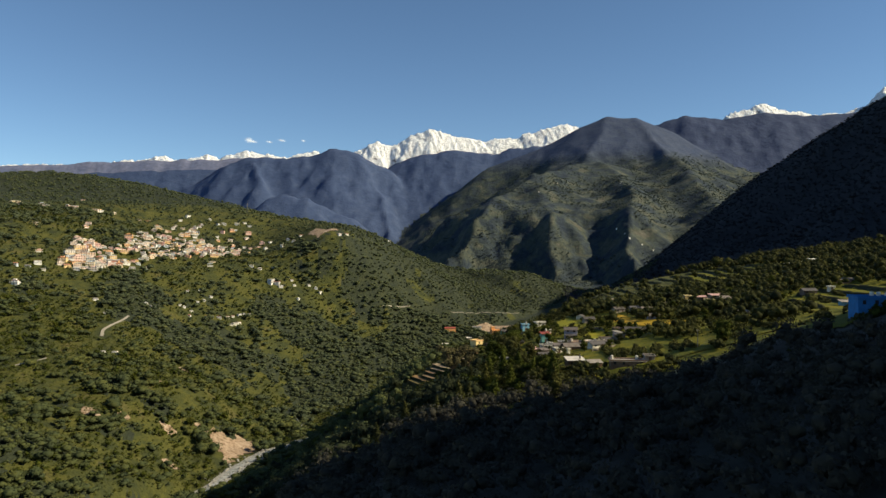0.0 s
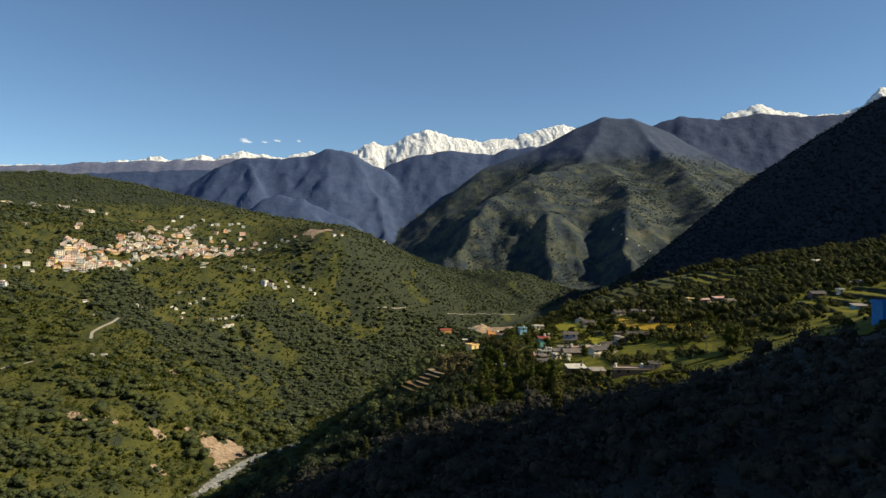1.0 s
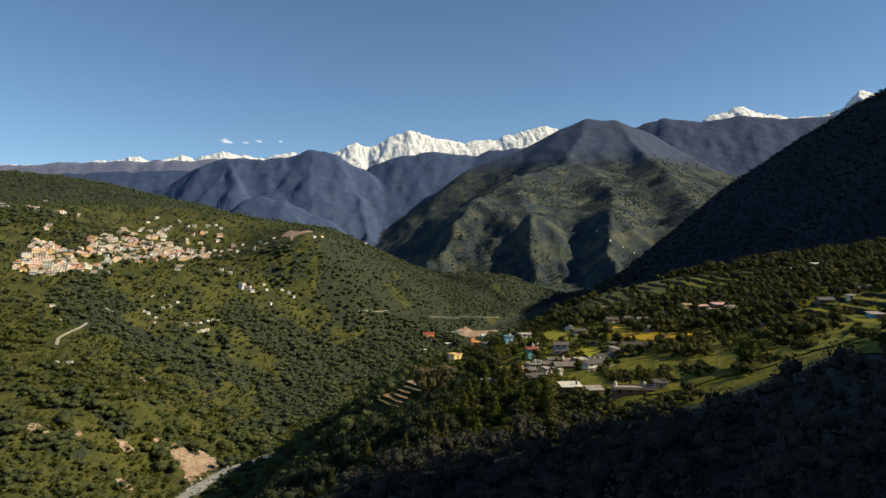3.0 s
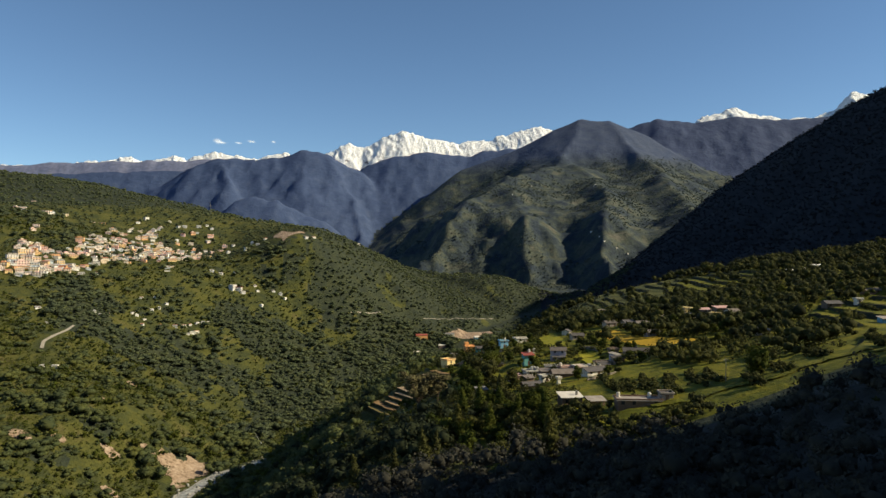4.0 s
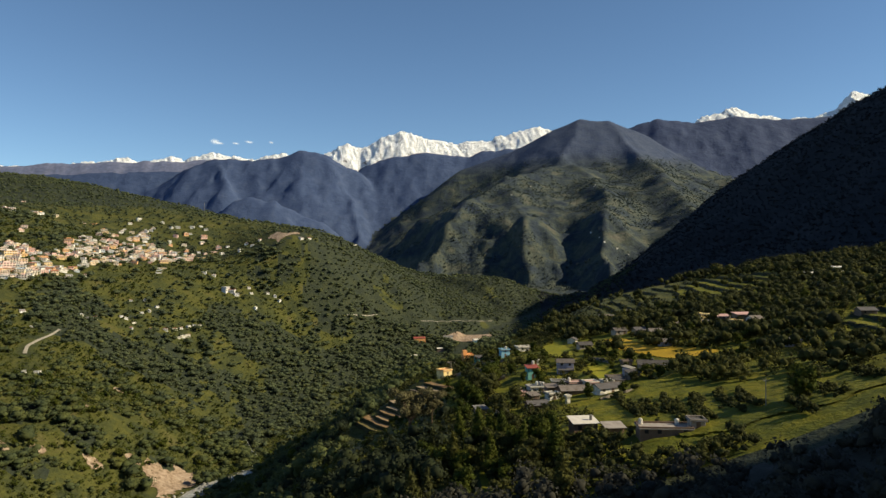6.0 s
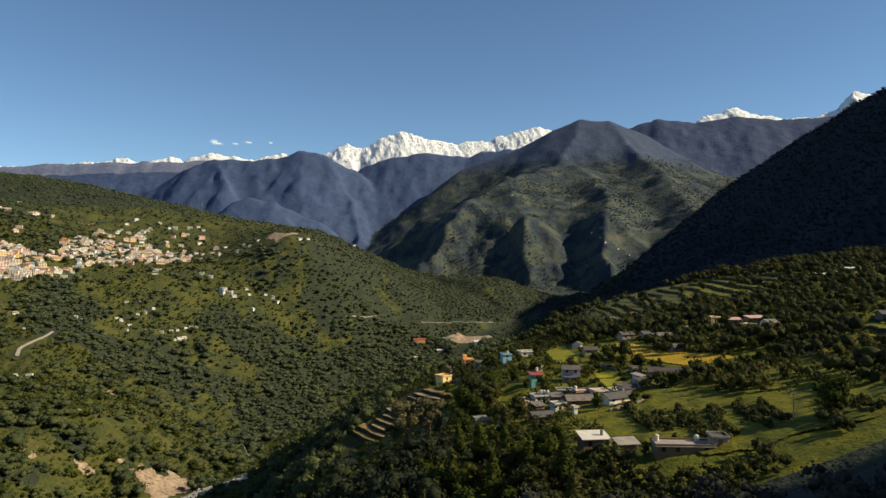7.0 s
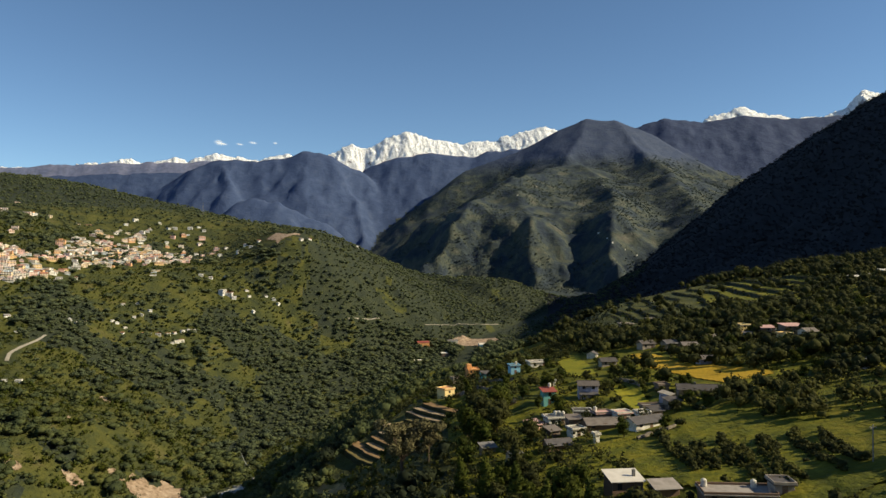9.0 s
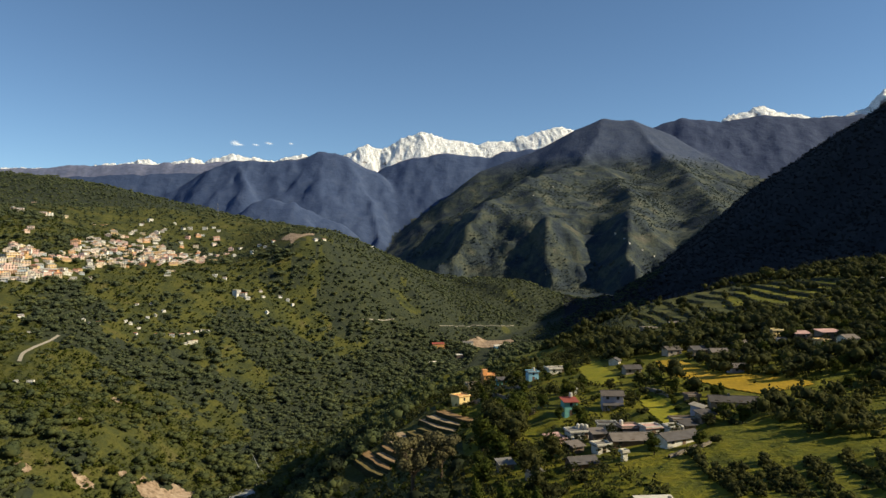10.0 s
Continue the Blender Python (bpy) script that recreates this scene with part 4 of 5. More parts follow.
house("house", 36.6, 417.0, 4.8, 4.1, 1, 10, TEAL_WALL, SLATE, "gable", "teal painted house with dark roof", storey=2.05, group=V)
house("house", 46.4, 401.0, 3.9, 4.1, 2, 8, SKY_WALL, CONCRETE, "flat", "tall light-blue house with flat roof", extras=[("tank", 1, 1)], storey=1.75, group=V)
house("house", 56.0, 403.0, 7.4, 4.9, 1, 12, WHITE_WALL, CONCRETE, "flat", "low white house with wide concrete roof", storey=2.05, group=V)
house("house", 27.0, 452.0, 7.1, 4.9, 1, 16, WALL_VILLAGE, CONCRETE, "flat", "low house with pale concrete roof at the slope edge", storey=2.05, group=V)
house("house", 47.6, 331.5, 3.9, 3.8, 2, 6, TEAL_WALL, RED_ROOF, "lean", "pale green house with rust-red tin roof", extras=[("tank", 0.8, 1.2)], storey=2.05, group=V)
house("house", 59.5, 330.5, 5.7, 4.4, 2, -6, LILAC_WALL, SLATE, "gable", "lilac-grey house with slate roof", extras=[("porch", 0, 0)], storey=2.05, group=V)
house("house", 76.1, 393.0, 3.0, 3.6, 1, 60, WHITE_WALL, SLATE, "gable", "small white gabled house among trees", storey=2.05, group=V)
house("house", 76.0, 370.0, 5.4, 4.1, 1, 6, WALL_VILLAGE, SLATE, "gable", "grey-roofed stone house behind trees", storey=2.05, group=V)
house("house", 44.8, 305.2, 5.4, 4.0, 1, 12, WHITE_WALL, CONCRETE, "flat", "beige house with flat concrete roof and drums", extras=[("tank", 1.6, 1.2), ("tank", 2.3, .2), ("tank", .6, 1.4)], storey=2.2, group=V)
house("house", 38.7, 303.4, 4.0, 3.2, 1, 28, PINK_ROOF, PINK_ROOF, "lean", "small crumbling house of faded pink plaster", storey=1.9, group=V)
house("house", 52.2, 306.0, 4.6, 3.6, 1, -4, WHITE_WALL, SLATE, "flat", "white house with dark flat roof in the hamlet", extras=[("chimney", 1.8, 0)], storey=2.1, group=V)
house("house", 56.4, 301.5, 4.4, 3.4, 1, 8, WALL_VILLAGE, PINK_ROOF, "flat", "grey house with pink painted flat roof", extras=[("tank", -1.5, 1)], storey=2.2, group=V)
house("house", 60.8, 298.6, 4.0, 3.2, 1, 14, WHITE_WALL, PINK_ROOF, "flat", "white house with a pink painted parapet", storey=2.3, group=V)
house("house", 54.0, 292.4, 8.8, 5.0, 1, 5, BROWN_WALL, SLATE, "gable", "long brown house with dark sagging slate roof", storey=1.8, group=V)
house("house", 46.8, 289.2, 3.4, 2.8, 1, 20, WHITE_WALL, CONCRETE, "flat", "small white hut beside the slate-roofed house", storey=2.0, group=V)
house("hut", 49.4, 279.4, 1.1, 1.0, 1, 18, WHITE_WALL, WHITE_WALL, "flat", "tiny whitewashed hut at the edge of the meadow", False, 2.2, group=V)
house("house", 40.6, 280.6, 5.8, 3.8, 1, 14, BROWN_WALL, SLATE, "gable", "low brown house with dark sagging slate roof", storey=1.7, group=V)
house("house", 63.0, 286.4, 9.4, 4.4, 1, 24, WHITE_WALL, SLATE, "gable", "slate-roofed house with long white front wall", extras=[("chimney", 2.0, .3)], storey=1.9, group=V)
house("house", 69.6, 302.4, 5.2, 3.0, 1, 4, WALL_VILLAGE, CONCRETE, "flat", "grey flat-roofed house below the golden field", storey=1.8, group=V)
house("house", 75.2, 302.0, 4.0, 2.8, 1, 18, WALL_VILLAGE, SLATE, "lean", "small grey house with sloping slate roof", storey=1.8, group=V)
house("shed", 75.6, 308.0, 3.2, 2.6, 1, 50, LILAC_WALL, CONCRETE, "lean", "patched grey tin shed in the hamlet", False, 2.0, group=V)
house("house", 79.0, 321.4, 3.2, 3.0, 1, 6, WALL_VILLAGE, SLATE, "flat", "narrow grey two-storey house above the sheds", storey=1.8, group=V)
house("hut", 30.2, 279.4, 2.8, 2.2, 1, 30, WALL_VILLAGE, CONCRETE, "lean", "small whitewashed hut among dark trees", storey=1.9, group=V)
house("hut", 25.4, 291.4, 3.4, 2.6, 1, 16, WALL_VILLAGE, CONCRETE, "lean", "small stone hut among dark trees", storey=1.9, group=V)
house("house", 36.4, 343.0, 6.0, 3.2, 1, -12, WALL_VILLAGE, CONCRETE, "flat", "long low grey house beside the terrace walls", storey=1.8, group=V)
house("hut", 52.4, 353.4, 2.6, 2.4, 1, 10, WHITE_WALL, CONCRETE, "flat", "small white box-like hut with flat roof", storey=2.1, group=V)
house("barn", 86.0, 311.5, 11.6, 4.6, 1, -10, WALL_VILLAGE, SLATE, "gable", "long barn with dark roof and white gable end", extras=[("chimney", -1.0, 0)], storey=1.7, group=V)
house("house", 103.5, 349.5, 5.7, 3.8, 1, 8, LILAC_WALL, SLATE, "gable", "dark-roofed house at the far edge of the golden field", storey=2.05, group=V)
house("house", 133.2, 388.0, 4.4, 4.1, 2, 14, YELLOW_WALL, CONCRETE, "flat", "cream two-storey house among trees", storey=1.75, group=V)
house("house", 137.0, 376.0, 4.9, 4.1, 2, -4, WALL_VILLAGE, PINK_ROOF, "lean", "two-storey house with reddish roof among trees", storey=1.75, group=V)
house("house", 142.0, 368.0, 7.1, 4.3, 2, 6, WALL_VILLAGE, PINK_ROOF, "lean", "long two-storey house with faded red roof", storey=1.75, group=V)
house("house", 134.4, 358.0, 3.3, 3.6, 2, 24, YELLOW_WALL, ORANGE_WALL, "flat", "small cream house in the upper row", storey=1.75, group=V)
house("house", 139.6, 352.5, 4.8, 4.1, 2, 16, WHITE_WALL, SLATE, "gable", "white gabled house in the upper row", storey=1.75, group=V)
for x, y, w, d, turn, wall, roof, kind in ((48.6, 300.5, 3.4, 2.8, 10, WALL_VILLAGE, SLATE, "lean"), (64.8, 294.6, 3.2, 2.6, 12, WHITE_WALL, CONCRETE, "flat"), (68.8, 296.2, 3.0, 2.4, 20, WALL_VILLAGE, SLATE, "lean"), (41.6, 292.5, 3.0, 2.6, 25, WALL_VILLAGE, SLATE, "lean"),
                                           (97.7, 463.0, 5.0, 3.2, 6, WHITE_WALL, CONCRETE, "flat"), (115.7, 483.0, 7.0, 4.0, 10, WALL_VILLAGE, CONCRETE, "flat"), (126.5, 478.0, 4.0, 3.4, 0, WHITE_WALL, SLATE, "gable"), (130.5, 375.4, 3.6, 3.0, 8, WHITE_WALL, SLATE, "lean"), (139.0, 376.0, 3.4, 3.0, 15, WHITE_WALL, CONCRETE, "flat"), (145.8, 362.0, 3.2, 3.0, 20, WHITE_WALL, PINK_ROOF, "flat"),
                                           (129.0, 304.2, 4.0, 3.0, 12, LILAC_WALL, CONCRETE, "lean"), (161.8, 284.0, 5.0, 3.6, -6, SKY_WALL, CONCRETE, "lean"), (178.0, 325.4, 2.4, 2.2, 0, WHITE_WALL, WHITE_WALL, "flat"), (66.6, 229.0, 3.0, 3.4, -6, WALL_VILLAGE, SLATE, "flat")):
    house("house", x, y, w, d, 1, turn, wall, roof, kind, "small weathered village house close to its neighbours", storey=2.0, group=V)
for x, y, w, say in ((234.6, 477, 8.0, "pale-roofed house on the upper farm road"), (251.5, 477, 10.0, "long pale-roofed house on the upper farm road"), (243, 486, 5.0, "small white house on the upper farm road")):
    house("house", x, y, w, 4.4, 1, 8, WHITE_WALL, TIN_WHITE, "lean", say, group=V)


def stone_wall(line, high):
    """A dry stone retaining wall along a bank, rough on top."""
    pts = np.array(line, float)
    s = np.concatenate([[0], np.cumsum(np.hypot(*np.diff(pts, axis=0).T))])
    t = np.arange(0, s[-1], .6)
    x, y = np.interp(t, s, pts[:, 0]) + .4 * fbm(t, t * 0 + high, 5, 2, 13), np.interp(t, s, pts[:, 1])
    nx, ny = -np.gradient(y), np.gradient(x)
    n = np.hypot(nx, ny)
    nx, ny = nx / n * .28, ny / n * .28
    z = ground(x, y)
    top = z + high * (.85 + .35 * fbm(t, t * 0, 1.6, 3, 17))
    rows = [np.stack(p, -1) for p in ((x - nx * 1.3, y - ny * 1.3, z - 1.5), (x - nx, y - ny, top), (x + nx, y + ny, top + .05), (x + nx * 1.3, y + ny * 1.3, z - 1.5))]
    wall = new("stone_wall", mesh_from("stone_wall", np.stack(rows).reshape(-1, 3), grid_faces(4, len(t)), DRY_STONE))
    return tagged(wall, "long grey dry-stone wall holding a farm terrace", "wall", "terrace walls")


for line, high in (([(23, 402), (29, 385), (35, 366)], 1.3), ([(29, 402), (35, 384), (40, 371)], 1.2), ([(33, 410), (38, 398), (44, 386)], 1.1), ([(72.5, 341), (74, 334), (75, 327)], 1.0), ([(58, 276), (63, 279), (69, 282)], .8)):
    stone_wall(line, high)

# broken timbers and boards in front of the brown farmhouse
timbers = thing("timber_pile", 48.2, 238.2, 10)
rng_t = random.Random(3)
for k in range(11):
    a, u, v = rng_t.uniform(0, 3.1), rng_t.uniform(-3, 2.5), rng_t.uniform(-1.0, 1.0)
    half = rng_t.uniform(.8, 1.7)
    part("beam", tube_mesh("beam", (u - half * math.cos(a), v - half * .5 * math.sin(a), .1 + .1 * (k % 3)), (u + half * math.cos(a), v + half * .5 * math.sin(a), .35 + rng_t.uniform(0, .9)), .09, .07, BROWN_WALL if k % 3 else CONCRETE, 5), timbers)
tagged(timbers, "heap of broken timbers beside the brown farmhouse", "timber")
for x, y, w, turn in ((104, 384, 6.0, 10), (107.5, 375, 5.4, 0), (97, 392, 5.6, 14), (118.5, 382, 5.0, 40)):
    house("house", x, y, w, 4.4, 1, turn, WALL_VILLAGE, SLATE, "gable", "small slate-roofed house half hidden by trees", group=V)
hall = house("hall", 109.8, 179.0, 12.0, 5.0, 1, -4, BLUE_WALL, BLUE_WALL, "flat", "bright blue hall with flat roof and tanks", storey=2.5, extras=[("tank", -1.5, 0), ("tank", 0.2, 0), ("tank", 2.2, 0)], group=V)
hall.location.z += 1.5
house("house", 170.0, 330.0, 6.1, 4.1, 1, 0, WALL_VILLAGE, SLATE, "gable", "low grey house on the upper terraces", storey=2.05, group=V)
house("house", 196.0, 345.0, 7.4, 4.1, 1, 6, PINK_ROOF, SLATE, "gable", "long reddish house at the edge of the woods", storey=2.05, group=V)
for x, y, w, wall, roof, say in ((12.4, 1311, 20, ORANGE_WALL, RED_ROOF, "red-roofed building beside the river"), (63, 1329, 17, WHITE_WALL, CONCRETE, "white riverside building with flat roof"), (4, 1230, 11, SKY_WALL, TIN_WHITE, "small pale-blue riverside building"), (116, 1310, 20, SKY_WALL, TIN_WHITE, "blue-roofed shed at the gravel works"), (48, 1280, 12, WALL_VILLAGE, TIN_WHITE, "long pale shed beside the river")):
    house("house", x, y, w, w * .5, 1, 10, wall, roof, "gable", say, False, 4.5, group="riverside buildings")


# ---- hill town: several kinds of block, then copies ----
def town_block(seed, paint=None):
    paint = paint or WALL_TOWN
    rng = random.Random(seed)
    w, d, floors = rng.uniform(9, 18), rng.uniform(7, 10), rng.choice((1, 2, 2, 2, 3))
    e = new("town_house")
    h = floors * 3.1
    part("wall", box_mesh("wall", -w / 2, w / 2, -d / 2, d / 2, -6, h, paint), e)
    part("roof", box_mesh("roof", -w / 2 - .5, w / 2 + .5, -d / 2 - .7, d / 2 + .5, h, h + .35, TOWN_ROOF), e)
    if seed % 3 == 0:
        part("stair_room", box_mesh("stair_room", -w / 4, w / 6, -d / 5, d / 3, h + .35, h + 2.6, paint), e)
    if seed % 3 == 1:
        part("roof_sheet", slab_mesh("roof_sheet", [(-w / 2, -d / 2, h + .5), (w / 2, -d / 2, h + .5), (w / 2, d / 2, h + 2.2), (-w / 2, d / 2, h + 2.2)], .2, TOWN_ROOF), e)
    for f in range(floors):
        if f:
            part("balcony", box_mesh("balcony", -w / 2, w / 2, -d / 2 - 1.2, -d / 2, f * 3.1 - .15, f * 3.1 + .75, paint), e)
        n = int(w // 3)
        for k in range(n):
            u = (k + .5) / n * w - w / 2
            part("window", box_mesh("window", u - .65, u + .65, -d / 2 - .06, -d / 2 + .06, f * 3.1 + .9, f * 3.1 + 2.5, DARK_GAP, 0), e)
        part("window", box_mesh("window", w / 2 - .06, w / 2 + .06, -1.0, 1.0, f * 3.1 + .9, f * 3.1 + 2.4, DARK_GAP, 0), e)
    return tagged(e, "multi-storey plastered town house with flat roof on hillside", "house", "hill town houses")


TOWN_KINDS = [town_block(s) for s in range(10)] + [town_block(s, WHITEWASH_TOWN) for s in (1, 3, 5, 8)]
TOWN_USED = set()


def settle(k, x, y, turn, size):
    src = TOWN_KINDS[k % len(TOWN_KINDS)]
    m = pose(x, y, float(ground(x, y)), 0, 0, turn)
    if src.name in TOWN_USED:
        ob = copy_thing(src, m)
    else:
        TOWN_USED.add(src.name)
        ob = src
        ob.matrix_basis = m
    ob.scale = (size * 1.15, size, size * .95)
    TOWN_SPOTS.append((x, y, 9 * size))
    return ob


TOWN_SPOTS = []
TOWN_CORE = [(-531, 978), (-548, 1018), (-565, 1068), (-590, 1126), (-566, 1145), (-545, 1115), (-520, 1156), (-535, 1208), (-545, 1340), (-510, 1400), (-473, 1374), (-450, 1340), (-385, 1370), (-372, 1330), (-396, 1235), (-386, 1185), (-402, 1171), (-422, 1213), (-465, 1136), (-455, 1090), (-488, 1016), (-494, 1000)]
TOWN_UPPER = [(-560, 1340), (-530, 1430), (-430, 1475), (-400, 1450), (-330, 1380), (-350, 1330), (-480, 1325)]
dice = random.Random(5)
for outline, gap, keep in ((TOWN_CORE, 11.0, 0.78), (TOWN_UPPER, 17.0, 0.45)):
    for gx in np.arange(-580, -270, gap):
        for gy in np.arange(970, 1480, gap):
            x, y = gx + dice.uniform(-.3, .3) * gap, gy + dice.uniform(-.3, .3) * gap
            if dice.random() < keep * float(smooth(-.75, -.1, fbm(np.array(x), np.array(y), 46, 2, 77))) and inside(np.array(x), np.array(y), outline):
                settle(dice.randrange(10), x, y, dice.gauss(26, 14), dice.uniform(.42, .72) * (1.3 if y < 1080 else 1.0))
# hamlets, rows along the road and single houses round the town
FAR_FARMS = [(544, 3372), (842, 3343), (655, 2671), (672, 2616), (667, 2534), (753, 2541), (833, 3329), (422, 3125), (715, 2548)]
HAMLETS = {
    0.5: [(-406, 969), (-399, 971), (-394, 981), (-396, 955), (-379, 1021), (-373, 1021), (-359, 1003), (-362, 1019), (-364, 1051), (-358, 1061), (-353, 1077), (-370, 1079), (-385, 1069), (-342, 1025), (-336, 1031), (-328, 1039), (-320, 1051), (-315, 1061), (-308, 1071), (-303, 1081), (-310, 1037), (-306, 1043), (-302, 1049), (-377, 787), (-366, 791)],
    0.6: [(-297, 1081), (-277, 1211), (-265, 1241), (-258, 1229), (-236, 1248), (-224, 1248), (-216, 1244), (-244, 1196)],
    1.1: [(-294, 1211), (-285, 1215), (-539, 893)],
    0.75: [(-575, 1010), (-453, 924), (-607, 1214), (-334, 1235), (-321, 1241), (-301, 1261), (-569, 942), (-561, 958), (-557, 974), (-545, 966), (-592, 1380), (-578, 1388), (-533, 1482), (-491, 1492), (-465, 1466), (-456, 1475), (-434, 1494), (-422, 1508), (-408, 1495), (-492, 1446), (-536, 1446), (-344, 1415), (-304, 1393), (-289, 1373), (-278, 1388), (-343, 1371), (-305, 1353)],
    0.95: [(-654, 1141), (-688, 1325), (-714, 1349), (-664, 1347), (-657, 1359), (-640, 1377), (-845, 1396), (-812, 1360), (-780, 1349), (-770, 1361), (-729, 1303)],
}
for x, y, size in [(*p, k) for k, places in HAMLETS.items() for p in places] + [(-198, 1352, .9), (-186, 1368, .7), (-744, 1465, .8), (-655, 1335, 1.2), (-120, 1560, .6), (-430, 900, .4), (-440, 800, .4), (-600, 1190, .8)] + [(x, y, .6) for x, y in FAR_FARMS]:
    settle(dice.randrange(10) if x < -560 else 10 + dice.randrange(4), x, y, dice.gauss(32, 20), size * .72)

# lattice mast on the crest
mast = thing("radio_mast", -438, 1588, 20)
legs = [(1.6 * math.cos(k * 2.094), 1.6 * math.sin(k * 2.094)) for k in range(3)]
for lx, ly in legs:
    part("leg", tube_mesh("leg", (lx, ly, -1), (lx * .25, ly * .25, 30), .22, .15, POLE_METAL), mast)
for k in range(6):
    z, s = k * 5.0, 1 - .75 * k / 6
    for (ax, ay), (bx, by) in zip(legs, legs[1:] + legs[:1]):
        part("brace", tube_mesh("brace", (ax * s, ay * s, z), (bx * (s - .1), by * (s - .1), z + 4.6), .1, .1, POLE_METAL, 4), mast)
tagged(mast, "thin grey lattice radio mast on the ridge", "mast")

# power pole in the meadow
pole = thing("power_pole", 83.0, 231.0, 15)
part("post", tube_mesh("post", (0, 0, -.8), (0, 0, 6.4), .12, .09, POLE_METAL), pole)
part("crossarm", box_mesh("crossarm", -.7, .7, -.05, .05, 5.8, 5.92, POLE_METAL, .01), pole)
for k in (-.6, 0, .6):
    part("insulator", tube_mesh("insulator", (k, 0, 5.92), (k, 0, 6.15), .05, .03, WHITE_WALL), pole)
tagged(pole, "grey power pole standing in the green meadow", "pole")

# ---- trees of the village, one by one ----
rng = np.random.default_rng(12)
for x, y, s in ((35, 226, 1.0), (32, 203, 1.0), (21, 250, .95), (5, 215, .9), (8, 218, .75), (-2, 222, .7), (26, 244, .9), (14, 236, .9), (28, 258, .9), (17, 262, .8), (10, 252, .7), (-12, 228, .7), (22, 232, .85), (2, 240, .8), (-20, 215, .6), (30, 235, .7)):
    plant("columnar_tree", int(x * 3 + y), x, y, s * rng.uniform(.9, 1.1), rng.uniform(0, 360))
plant("twiggy_tree", 0, 4, 302, 1.5)
plant("twiggy_tree", 0, 11, 306, 1.05, 140)
for x, y, s in ((90, 229, 1.15), (28, 322, 1.3), (33, 330, 1.2), (30, 312, 1.2), (24, 300, 1.1), (26, 335, 1.3), (22, 318, 1.2), (34, 345, 1.0), (50, 345, .8), (36, 290, .9), (30, 280, .9), (20, 284, .9), (48, 316, .8), (56, 280, .6), (66, 281, .5), (79, 300, .6)):
    plant("broadleaf_tree", int(x + y), x, y, s, rng.uniform(0, 360))
for k in range(9):
    plant("bush", k, 102.5 + 1.4 * k, 174.6 + .6 * (k % 3), .95 + .12 * (k % 4), 40 * k)
made = {"broadleaf_tree": 80, "bush": 9}
for y0, y1, x0, x1, spacing, kind, low, high, keep in ((292, 345, 76, 170, 6.0, "broadleaf_tree", .36, .62, .5), (350, 470, 100, 215, 8.0, "broadleaf_tree", .45, .75, .55), (330, 470, 20, 88, 8.0, "broadleaf_tree", .38, .65, .42),
                                               (200, 219, 40, 140, 6.0, "broadleaf_tree", .4, .6, .6),
                                               (245, 300, 12, 44, 5.5, "bush", .6, 1.1, .5), (300, 420, -20, 30, 8.0, "bush", .6, 1.1, .4), (296, 345, 60, 120, 6.0, "bush", .5, .9, .5), (345, 400, 60, 90, 7, "bush", .5, .9, .4)):
    for gy in np.arange(y0, y1, spacing):
        for gx in np.arange(x0, x1, spacing):
            x, y = gx + rng.uniform(-.45, .45) * spacing, gy + rng.uniform(-.45, .45) * spacing
            if rng.random() < keep + .6 * float(fbm(x, y, 45, 2, 33)) and clear_of(np.array(x), np.array(y)) and made[kind] < 295:
                plant(kind, int(rng.integers(0, 9)), x, y, rng.uniform(low, high), rng.uniform(0, 360), rng.uniform(.85, 1.1))
                made[kind] += 1
            else:
                rng.random(4)
for k in range(46):
    x, y = rng.uniform(6, 36), rng.uniform(214, 262)
    if clear_of(np.array(x), np.array(y), .7) and y > 222 + .2 * x - 6:
        plant("broadleaf_tree", k, x, y, rng.uniform(.6, .95), rng.uniform(0, 360))
for group in TREE_KINDS.values():
    for src in group:
        if src.name not in USED:
            for o in (*src.children_recursive, src):
                bpy.data.objects.remove(o)


